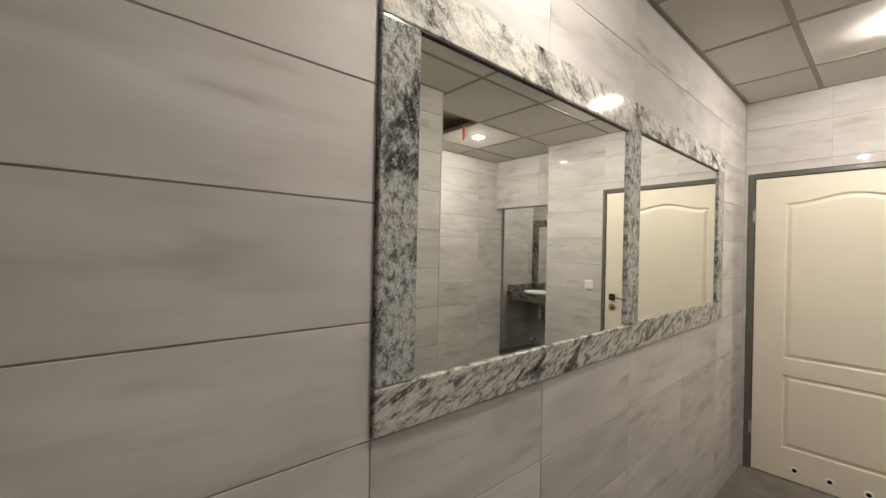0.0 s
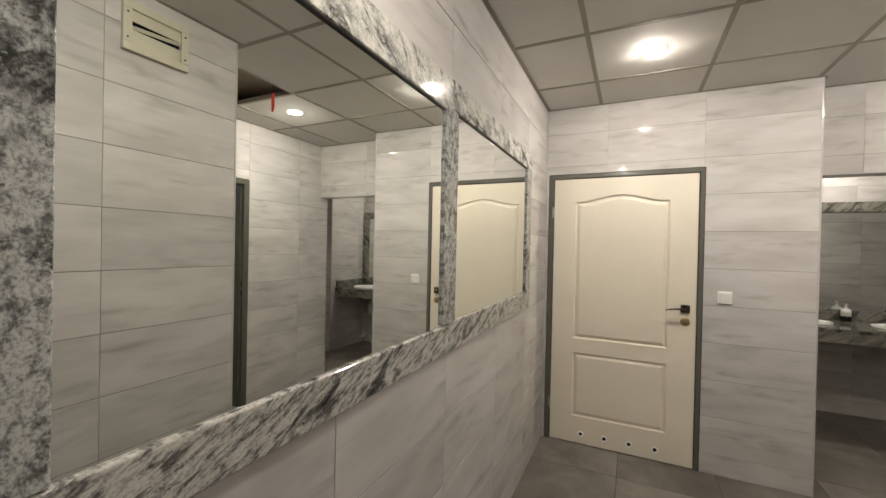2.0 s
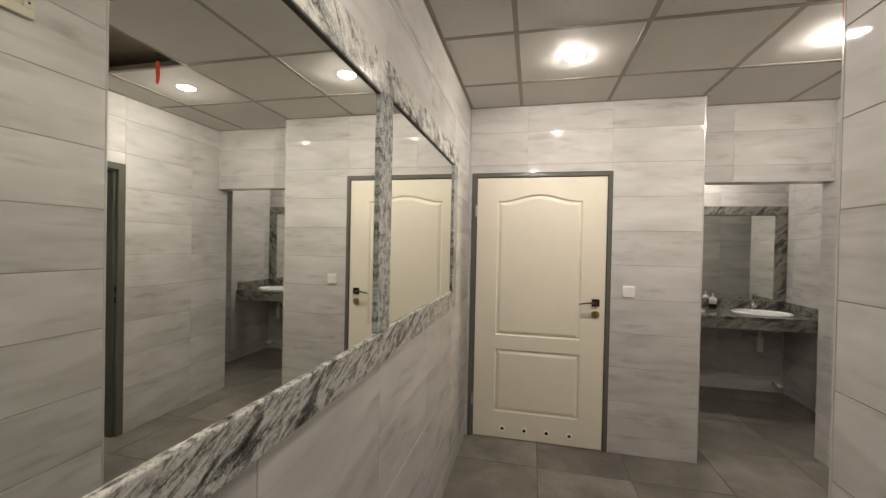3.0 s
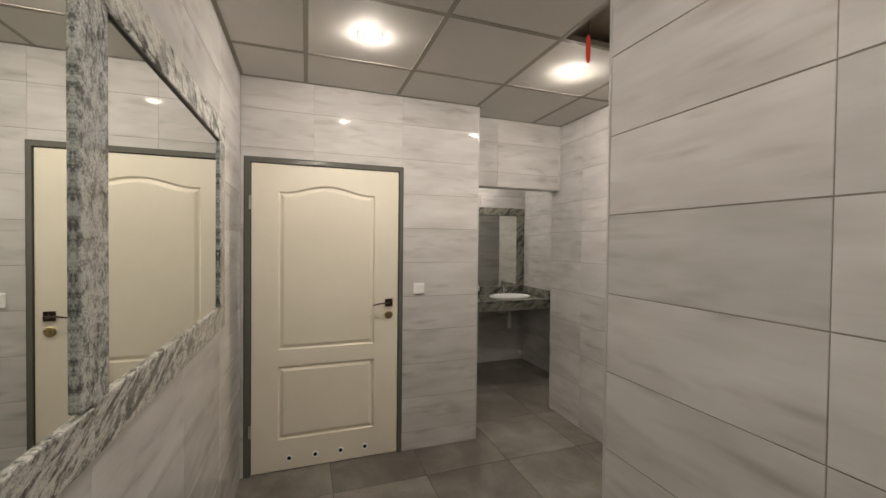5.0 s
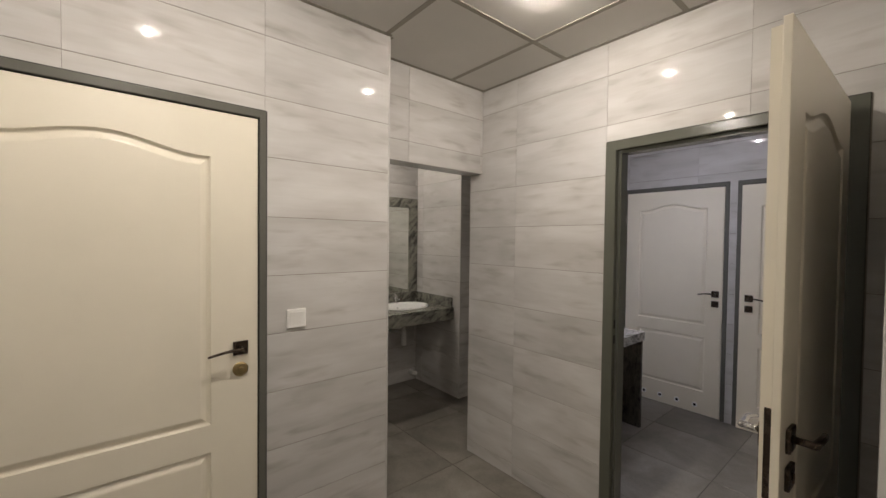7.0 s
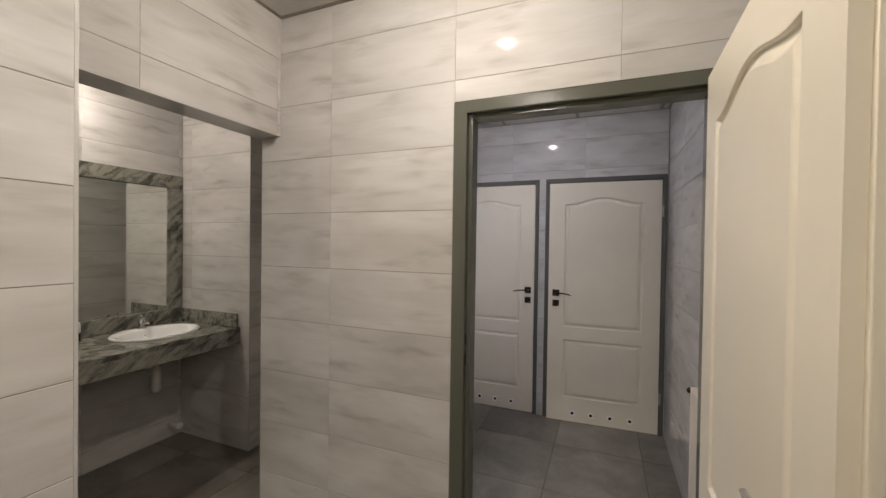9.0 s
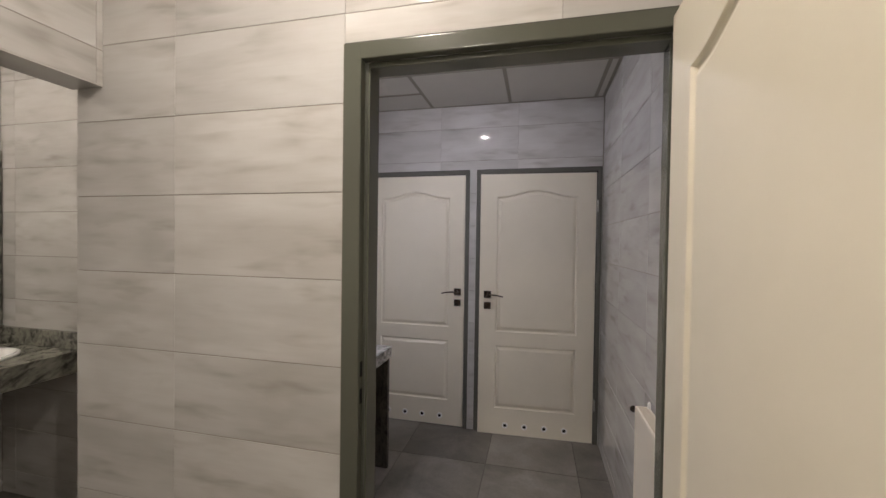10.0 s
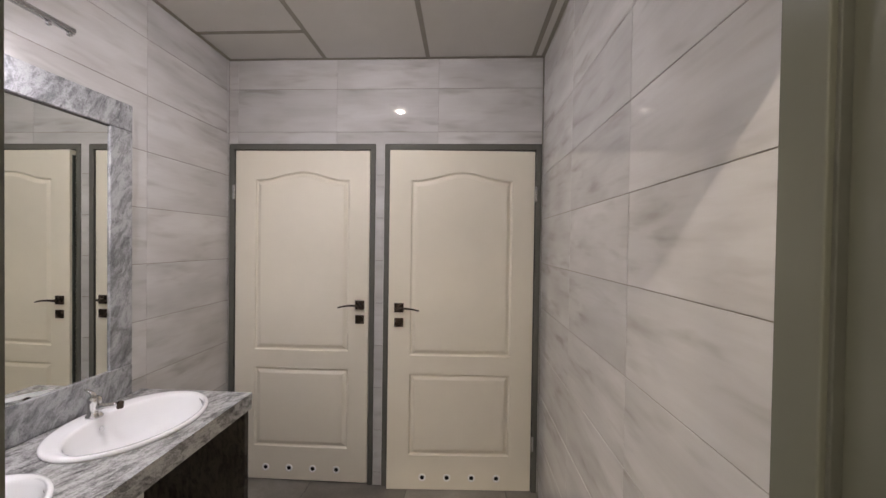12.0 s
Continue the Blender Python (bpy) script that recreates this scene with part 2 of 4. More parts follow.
STONE_V = stone_material("grey_granite_upright", (0.45, 0.46, 0.44), (0.20, 0.207, 0.20), 80, 1.5, blotch=0.95, streak=0.9, grain=0.3, seed=3.4, vein=2.2, cut=-0.01, crystal=0.18, size=5.0, ridge=0.95)
STONE_R = stone_material("soft_grey_granite", (0.40, 0.405, 0.41), (0.18, 0.185, 0.19), -62, 2.4, blotch=0.22, streak=0.6, grain=0.2, seed=4.4, crystal=0.12)
STONE_B = stone_material("grey_streaked_granite", (0.46, 0.455, 0.445), (0.22, 0.217, 0.212), 14, 3.2, plane="yz", blotch=0.4, streak=0.8, grain=0.3, seed=2.3, crystal=0.15)
STONE_C = stone_material("dark_green_grey_granite", (0.26, 0.255, 0.215), (0.095, 0.094, 0.082), -34, 4.0, plane="yz", blotch=0.2, streak=0.9, grain=0.0, seed=3.1, crystal=0.0, size=0.5)
STONE_F = stone_material("dark_green_grey_granite_strip", (0.26, 0.255, 0.215), (0.095, 0.094, 0.082), -48, 3.6, blotch=0.2, streak=0.9, grain=0.0, seed=5.2, crystal=0.0, size=0.5)
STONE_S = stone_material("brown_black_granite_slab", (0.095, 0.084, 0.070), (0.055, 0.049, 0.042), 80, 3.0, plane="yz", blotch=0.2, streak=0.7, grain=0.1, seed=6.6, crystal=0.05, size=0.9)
LENS_WARM = emit_material("lamp_lens_warm", LAMP_WARM, LAMP_POWER)
LENS_COOL = emit_material("lamp_lens_cool", LAMP_COOL, LAMP_POWER * 0.60)
LENS_CORRIDOR = emit_material("lamp_lens_corridor", LAMP_WARM, LAMP_POWER * 0.95)
LENS_ALCOVE = emit_material("lamp_lens_alcove", LAMP_WARM, LAMP_POWER * 1.0)
LENS_RIM = emit_material("lamp_glass_glow", LAMP_WARM, 16.0)
LENS_BAR = emit_material("lamp_strip_cool", (0.84, 0.84, 1.0), 470.0)


# ---- mesh helpers ----
def part(name, bm, material, parent=None, label="", smooth=False):
    me = bpy.data.meshes.new(name)
    bm.to_mesh(me)
    bm.free()
    for mm in (material if isinstance(material, (list, tuple)) else [material]):
        me.materials.append(mm)
    if smooth:
        for p in me.polygons:
            p.use_smooth = True
    ob = new(name, me)
    if parent is not None:
        ob.parent = parent
    if label:
        ob["label"] = label
    return ob


def empty(name, m=None):
    ob = new(name)
    ob.empty_display_size = 0.1
    if m is not None:
        ob.matrix_basis = m
    return ob


def add_box(bm, lo, hi, bev=0.0, seg=2):
    r = bmesh.ops.create_cube(bm, size=1.0)
    for v in r["verts"]:
        v.co = Vector([lo[i] + (v.co[i] + 0.5) * (hi[i] - lo[i]) for i in range(3)])
    if bev:
        es = list({e for v in r["verts"] for e in v.link_edges})
        bmesh.ops.bevel(bm, geom=es, offset=bev, segments=seg, profile=0.6, affect="EDGES")
    return bm


def box(lo, hi, bev=0.0, seg=2):
    return add_box(bmesh.new(), lo, hi, bev, seg)


def add_ring(bm, pts_list, close=True):
    """Skin rings of points one after the other; each ring closed on itself."""
    rings = [[bm.verts.new(p) for p in pts] for pts in pts_list]
    n = len(rings[0])
    for a, b in zip(rings, rings[1:]):
        for i in range(n if close else n - 1):
            j = (i + 1) % n
            bm.faces.new((a[i], a[j], b[j], b[i]))
    return rings


def add_lathe(bm, profile, seg=24, centre=(0, 0, 0), axis="z", sx=1.0, sy=1.0, cap=True):
    """profile: rows of (radius, height). sx, sy stretch the circle."""
    rings = []
    for r, h in profile:
        ring = []
        for i in range(seg):
            a = 2 * math.pi * i / seg
            x, y = r * math.cos(a) * sx, r * math.sin(a) * sy
            p = {"z": (x, y, h), "y": (x, h, y), "x": (h, x, y)}[axis]
            ring.append(tuple(centre[k] + p[k] for k in range(3)))
        rings.append(ring)
    made = add_ring(bm, rings)
    if cap:
        for ring in (made[0], made[-1]):
            bm.faces.new(ring)
    bmesh.ops.recalc_face_normals(bm, faces=bm.faces)
    return bm


def tube(points, radius, seg=10, flat=1.0):
    """A bar of round or flattened section along the points."""
    bm = bmesh.new()
    rings = []
    pts = [Vector(p) for p in points]
    for i, p in enumerate(pts):
        d = (pts[min(i + 1, len(pts) - 1)] - pts[max(i - 1, 0)]).normalized()
        up = Vector((0, 0, 1)) if abs(d.z) < 0.9 else Vector((1, 0, 0))
        s = d.cross(up).normalized()
        u = s.cross(d).normalized()
        r = radius[i] if isinstance(radius, (list, tuple)) else radius
        rings.append([p + s * (r * math.cos(2 * math.pi * k / seg)) + u * (r * flat * math.sin(2 * math.pi * k / seg)) for k in range(seg)])
    made = add_ring(bm, rings)
    bm.faces.new(made[0])
    bm.faces.new(made[-1])
    bmesh.ops.recalc_face_normals(bm, faces=bm.faces)
    return bm


# ---- tiled walls ----
def subtract(rects, hole):
    out = []
    for (a, b, c, d) in rects:
        h0, h1, k0, k1 = max(a, hole[0]), min(b, hole[1]), max(c, hole[2]), min(d, hole[3])
        if h0 >= h1 or k0 >= k1:
            out.append((a, b, c, d))
            continue
        if a < h0:
            out.append((a, h0, c, d))
        if h1 < b:
            out.append((h1, b, c, d))
        if c < k0:
            out.append((h0, h1, c, k0))
        if k1 < d:
            out.append((h0, h1, k1, d))
    return [r for r in out if r[1] - r[0] > 0.004 and r[3] - r[2] > 0.004]


def tile_mesh(w, h, rects=None, thick=0.007, ch=0.0012):
    """A glazed slab with softly rounded edges, its face at local y = 0, the room on the -y side. rects: what is left of it, about its centre."""
    verts, faces = [], []
    bend = [(1.0, 0.0), (0.5, 0.134), (0.134, 0.5), (0.0, 1.0)]
    for (a, b, c, d) in rects or [(-w / 2, w / 2, -h / 2, h / 2)]:
        ea, eb, ec, ed = (ch if abs(q - e) < 1e-4 else 0.0 for q, e in ((a, -w / 2), (b, w / 2), (c, -h / 2), (d, h / 2)))
        n = len(verts)
        for k, y in bend + [(0.0, thick / ch)]:
            verts += [(a + ea * k, ch * y, c + ec * k), (b - eb * k, ch * y, c + ec * k), (b - eb * k, ch * y, d - ed * k), (a + ea * k, ch * y, d - ed * k)]
        faces += [(n, n + 1, n + 2, n + 3)]
        for k in range(0, 16, 4):
            for i in range(4):
                j = (i + 1) % 4
                faces.append((n + k + 4 + i, n + k + 4 + j, n + k + j, n + k + i))
    me = bpy.data.meshes.new("tile")
    me.from_pydata(verts, [], faces)
    me.materials.append(TILE)
    return me


FULL_TILES = {}
LAY = random.Random(5)
SIDES = {"-y": 0, "+x": 90, "+y": 180, "-x": -90}


def wall_core(name, lo, hi, u, holes=(), z1=TOP):
    """The wall behind its tiles: a slab from lo to hi in plan, running along axis u, with openings that go through it."""
    bm = bmesh.new()
    k = 0 if u == "x" else 1
    us = sorted({lo[k], hi[k], *[h for q in holes for h in q[:2]]})
    zs = sorted({0.0, z1, *[h for q in holes for h in q[2:]]})
    for a, b in zip(us, us[1:]):
        for c, d in zip(zs, zs[1:]):
            mu, mz = (a + b) / 2, (c + d) / 2
            if any(q[0] < mu < q[1] and q[2] < mz < q[3] for q in holes):
                continue
            p, q = [lo[0], lo[1], c], [hi[0], hi[1], d]
            p[k], q[k] = a, b
            add_box(bm, p, q)
    bmesh.ops.remove_doubles(bm, verts=bm.verts, dist=1e-5)
    inner = [f for f in bm.faces if any(g is not f and {v for v in g.verts} == {v for v in f.verts} for e in f.edges for g in e.link_faces)]
    bmesh.ops.delete(bm, geom=inner, context="FACES")
    return tagged(part(name, bm, GROUTM), "wall faced with glossy pale grey streaked tiles", "wall", kind="structure")


def tile_wall(wall, side, plane, u0, u1, joint, holes=(), z0=0.0, z1=CEIL, row0=ROW0, tw=TW, skip=None, rh=ROW, joints=(GROUT_H, GROUT_V)):
    """Lays tiles on one side of a wall. plane: where their faces lie; joint: one upright joint; u runs along world x or y."""
    along_x = side in ("-y", "+y")
    turn = SIDES[side]
    first = joint - tw * math.ceil((joint - u0) / tw + 1)
    r = row0 - rh * math.ceil((row0 - z0) / rh + 1)
    while r < z1:
        c, d = max(r, z0), min(r + rh, z1)
        if d - c > 0.012:
            u = first
            while u < u1:
                a, b = max(u, u0), min(u + tw, u1)
                if b - a > 0.012 and not (skip and skip(a, b, c, d)):
                    g, k = joints[1] / 2, joints[0] / 2
                    w, h = b - a - 2 * g, d - c - 2 * k
                    cu, cz = (a + b) / 2, (c + d) / 2
                    rects = [(a + g, b - g, c + k, d - k)]
                    for q in holes:
                        rects = subtract(rects, q)
                    if rects:
                        full = len(rects) == 1 and rects[0] == (a + g, b - g, c + k, d - k)
                        # local x runs along the wall as seen from the room: it is mirrored on two sides
                        sg = 1 if side in ("-y", "+x") else -1
                        if full:
                            key = (round(w, 4), round(h, 4))
                            if key not in FULL_TILES:
                                FULL_TILES[key] = tile_mesh(w, h)
                            me = FULL_TILES[key]
                        else:
                            loc = []
                            for (p, q, s, t) in rects:
                                p, q = (p - cu) * sg, (q - cu) * sg
                                loc.append((min(p, q), max(p, q), s - cz, t - cz))
                            me = tile_mesh(w, h, loc)
                        ob = new("tile", me)
                        pos = (cu, plane, cz) if along_x else (plane, cu, cz)
                        # laid by hand: no two tiles lie quite in one plane
                        ob.matrix_basis = pose(*pos, 0, 0, turn) @ pose(0, 0, 0, LAY.gauss(0, 0.08), 0, LAY.gauss(0, 0.08))
                        ob.parent = wall
                u += tw
        r += rh


def trim_strip(x, y, z0, z1, r=0.005):
    bm = bmesh.new()
    add_box(bm, (x - r, y - r, z0), (x + r, y + r, z1), 0.0018, 2)
    return tagged(part("trim", bm, EDGE), "thin pale grey edge strip on a tiled wall corner", "trim", kind="structure")


BACK = 0.0019  # tile face stands this far proud of the wall slab


# ---- large structure ----
def build_walls():
    # north: long mirror wall
    w = wall_core("wall_north", (MX0 - 0.1, MY + BACK), (DX + 0.12, MY + 0.15), "x")
    tile_wall(w, "-y", MY, MX0, DX, 0.557, row0=0.117, rh=0.2475, tw=0.6115, joints=(0.0032, 0.0018), skip=lambda a, b, c, d: a > 0.6 and b < 3.02 and c > 1.15 and d < 2.10)
    # east: closed door
    hole = (-0.252, 0.790, -1.0, 2.085)
    w = wall_core("wall_east", (DX + BACK, DY + BACK), (DX + 0.12, MY + BACK), "y", [(-0.252, 0.790, 0.0, 2.085)])
    tile_wall(w, "-x", DX, DY, MY, 0.366, [hole], tw=0.6125)
    w = wall_core("wall_east_return", (DX + 0.12, DY + BACK), (PX - BACK, DY + 0.12), "x")
    tile_wall(w, "-y", DY, DX, PX, DX)
    # header over the alcove opening
    bm = box((HX + BACK, SY, 2.030), (3.985, DY + BACK, TOP))
    w = tagged(part("wall_header", bm, GROUTM), "tiled beam over the opening to the basin alcove", "wall", kind="structure")
    tile_wall(w, "-x", HX, SY, DY, -1.125, z0=2.030)
    bm = box((HX + 0.001, SY + 0.001, 2.026), (3.984, DY, 2.031))
    part("soffit", bm, TILE, w)
    # south: open door
    hole = (1.985, 2.930, -1.0, 2.078)
    w = wall_core("wall_south", (WX - 0.002, SB + BACK), (PX - BACK, SY - BACK), "x", [(1.985, 2.930, 0.0, 2.078)])
    tile_wall(w, "+y", SY, WX, PX, 2.930, [hole], row0=0.088, rh=0.260)
    tile_wall(w, "-y", SB, WX, LX, 2.930, [hole])
    # corridor wall
    w = wall_core("wall_corridor", (MX0 - 0.1, NY - 0.15), (NX - BACK, NY - BACK), "x")
    tile_wall(w, "+y", NY, MX0, NX, 1.297, row0=0.060, rh=0.2635, tw=0.603, joints=(0.0036, 0.0022))
    # west wall beside the open leaf and along the inner room
    w = wall_core("wall_west", (WX - 0.15, EY - 0.12), (WX - BACK, NY - 0.15), "y")
    tile_wall(w, "+x", WX, EY, NY, -2.580, row0=0.083, rh=0.2595, tw=0.600)
    # inner room
    holes = [(1.905, 2.845, 0.0, 2.085), (2.900, 3.815, 0.0, 2.085)]
    w = wall_core("wall_far", (WX - 0.15, EY - 0.12), (PX, EY - BACK), "x", holes)
    tile_wall(w, "+y", EY, WX, LX, 2.524, [(1.905, 2.845, -1.0, 2.085), (2.900, 3.815, -1.0, 2.085)], tw=0.619, row0=0.081, rh=0.260)
    w = wall_core("wall_basin", (LX + BACK, EY - BACK), (PX - BACK, SB + BACK), "y")
    tile_wall(w, "-x", LX, EY, SB, -3.185, row0=0.090, rh=0.2575)
    # alcove and passage
    w = wall_core("wall_alcove_back", (CX + BACK, CY - 0.1), (CX + 0.1, 0.2), "y")
    tile_wall(w, "-x", CX, CY, 0.1, -1.70)
    w = wall_core("wall_alcove_side", (TX + 0.1, CY - 0.1), (CX + BACK, CY - BACK), "x")
    tile_wall(w, "+y", CY, TX, CX, TX)
    w = wall_core("wall_passage", (TX + BACK, -3.3), (TX + 0.1, CY - BACK), "y")
    tile_wall(w, "-x", TX, -3.2, CY, CY)
    w = bpy.data.objects["wall_basin"]
    tile_wall(w, "+x", PX, -3.2, SY, -2.3)
    w = wall_core("wall_passage_end", (PX, -3.3), (TX, -3.2), "x")
    w = wall_core("wall_alcove_end", (PX - 0.1, 0.1), (CX + 0.1, 0.2), "x")
    tile_wall(w, "-y", 0.1, PX, CX, 4.6)
    w = wall_core("wall_alcove_front", (PX - 0.1, DY + 0.12), (PX - BACK, 0.1), "y")
    tile_wall(w, "+x", PX, DY, 0.1, -0.3)
    w = wall_core("wall_corridor_end", (MX0 - 0.1, NY - BACK), (MX0 - BACK, MY + BACK), "y")
    tile_wall(w, "+x", MX0, NY, MY, 0.2)
    # edge strips on outer corners
    trim_strip(DX + 0.003, DY + 0.003, 0, CEIL)
    trim_strip(NX - 0.003, NY - 0.003, 0, CEIL)
    trim_strip(TX + 0.003, CY - 0.003, 0, CEIL)


def build_floor():
    bm = box((MX0 - 0.2, -4.0, -0.12), (CX + 0.2, 1.0, -0.003))
    fl = tagged(part("floor", bm, FLOOR_GROUT), "floor of large matt grey stoneware tiles", "floor", kind="structure")
    s = 0.600
    me = None
    for i in range(-8, 4):
        for j in range(-5, 4):
            x, y = 3.288 + s * i, -0.950 + s * j
            if x + s < MX0 or x > CX or (x + s < WX - 0.1 and y + s < NY - 0.1) or y > MY or y + s < EY:
                continue
            if me is None:
                bm = bmesh.new()
                h = s / 2 - 0.0019
                add_box(bm, (-h, -h, -0.008), (h, h, 0.0), 0.0012, 1)
                me = bpy.data.meshes.new("floor_tile")
                bm.to_mesh(me)
                bm.free()
                me.materials.append(FLOOR)
            ob = new("floor_tile", me)
            ob.matrix_basis = pose(x + s / 2, y + s / 2, 0, 0, 0, 90 * ((i * 7 + j * 3) % 4))
            ob.parent = fl


def build_ceiling(name, x0, x1, y0, y1, gx, gy, holes=(), edges=(), extra=(), skip=None):
    """A hung grid ceiling: panels between bars; extra: short bars (x0, x1, y)."""
    bm = bmesh.new()
    xs = [x0] + [g for g in sorted(gx) if x0 < g < x1] + [x1]
    ys = [y0] + [g for g in sorted(gy) if y0 < g < y1] + [y1]
    for a, b in zip(xs, xs[1:]):
        for c, d in zip(ys, ys[1:]):
            m = ((a + b) / 2, (c + d) / 2)
            if any(h[0] < m[0] < h[1] and h[2] < m[1] < h[3] for h in holes) or (skip and skip(*m)):
                continue
            sag = 0.002 * noise.noise(Vector((m[0] * 3, m[1] * 3, 1.0)))
            add_box(bm, (a + 0.002, c + 0.002, CEIL + 0.002 + sag), (b - 0.002, d - 0.002, CEIL + 0.016 + sag))
    n = len(bm.faces)
    hw = 0.0125

    def bar(lo, hi):
        add_box(bm, (lo[0], lo[1], CEIL - 0.0005), (hi[0], hi[1], CEIL + 0.003))
        k = 0 if hi[0] - lo[0] > hi[1] - lo[1] else 1
        c = [(lo[0] + hi[0]) / 2, (lo[1] + hi[1]) / 2]
        l2, h2 = list(lo), list(hi)
        l2[1 - k], h2[1 - k] = c[1 - k] - 0.001, c[1 - k] + 0.001
        add_box(bm, (l2[0], l2[1], CEIL), (h2[0], h2[1], CEIL + 0.035))

    for g in xs[1:-1]:
        bar((g - hw, y0), (g + hw, y1))
    for g in ys[1:-1]:
        for a, b in zip(xs, xs[1:]):
            bar((a + hw * 0.9, g - hw), (b - hw * 0.9, g + hw))
    for a, b, g in extra:
        bar((a, g - hw), (b, g + hw))
    for lo, hi in edges:
        add_box(bm, (lo[0], lo[1], CEIL - 0.0020), (hi[0], hi[1], CEIL + 0.001))
    bm.faces.ensure_lookup_table()
    for f in bm.faces:
        f.material_index = 0 if f.index < n else 1
    bm.faces.index_update()
    for i, f in enumerate(bm.faces):
        f.material_index = 0 if i < n else 1
    return tagged(part(name, bm, [CEILM, TBAR]), "hung ceiling of off-white panels in a grey metal grid", "ceiling", kind="structure")


def build_ceilings():
    e = 0.020
    build_ceiling("ceiling", MX0, HX, SY, MY, [3.185 - 0.625 * k for k in range(8)], [0.420 - 0.625 * k for k in range(-1, 5)],
                  holes=[(1.935, 2.560, -1.455, -0.830)],
                  edges=[((MX0, MY - e), (DX, MY)), ((DX - e, DY), (DX, MY - e)), ((DX, DY - e), (HX, DY)), ((HX - e, SY + e), (HX, DY - e)),
                         ((WX, SY), (HX, SY + e)), ((WX, SY + e), (WX + e, NY)), ((MX0, NY), (WX + e, NY + e))],
                  skip=lambda x, y: x < WX and y < NY)
    build_ceiling("ceiling_inner", WX, LX, EY, SB, [3.215, 2.590, 1.965], [-3.180, -2.555, -1.930],
                  holes=[(3.215, LX, -3.180, -2.555)], extra=[(3.2275, LX, -3.500)],
                  edges=[((WX, EY), (LX, EY + e)), ((WX, EY + e), (WX + e, SB - e)), ((LX - e, EY + e), (LX, SB - e)), ((WX, SB - e), (LX, SB))])
    build_ceiling("ceiling_alcove", PX, CX, -3.2, 0.1, [4.18, 4.805], [-0.26, -0.885, -1.51, -2.135, -2.76])
    bm = box((MX0 - 0.2, -4.0, TOP), (CX + 0.2, 1.0, TOP + 0.15))
    tagged(part("ceiling_slab", bm, SLAB), "dusty concrete slab above the hung ceiling", "ceiling", kind="structure")


# ---- doors ----
def door_frame(parent, W, H, fw, stop, depth, head=None, rebate=(0.026, 0.026), paint=None, seal=None, rubber=None, fr=None):
    """Pressed steel frame: a flat face, a rebate with a dark sealing strip, and a stop. stop, rebate: for the jamb at 0 and at W."""
    head, paint, seal = head or fw, paint or STEEL, seal or GROUTM
    rubber, fr = rubber or SEAL_SHADE, fr or fw
    for name, a, b, s0, s1, r in (("jamb", 0, fw, 0.004, fw + stop[0], rebate[0]), ("jamb", W - fr, W, W - fr - stop[1], W - 0.004, rebate[1])):
        bm = box((a, -0.007, 0), (b, r, H), 0.005, 4)
        add_box(bm, (s0, r + 0.0005, 0), (s1, depth, H - head), 0.0025, 3)
        j = part(name, bm, paint, parent)
        x = s1 - 0.006 if a == 0 else s0 + 0.006
        lo, hi = (fw - 0.002, x) if a == 0 else (x, W - fr + 0.002)
        part("sealing_strip", box((lo, r - 0.0035, 0.002), (hi, r + 0.002, H - head), 0.0015, 2), rubber, j, "dark rubber sealing strip")
    bm = box((fw - 0.006, -0.0065, H - head), (W - fr + 0.006, 0.026, H), 0.005, 4)
    add_box(bm, (fw + stop[0], 0.026, H - head - 0.015), (W - fr - stop[1], depth, H - head + 0.002), 0.0025, 3)
    part("head", bm, paint, parent)
    for a, b in ((-0.004, 0.0005), (W - 0.0005, W + 0.004)):
        part("sealant", box((a, -0.0012, 0), (b, 0.006, H + 0.002), 0.001, 1), seal, parent, "thin line round the frame, for a seal and a shadow gap")
    # the line over the head is coloured dark as its shadow gap
    part("sealant", box((0.0006, -0.0012, H - 0.0005), (W - 0.0006, 0.006, H + 0.004), 0.001, 1), SEAL_SHADE, parent, "thin line round the frame, for a seal and a shadow gap")


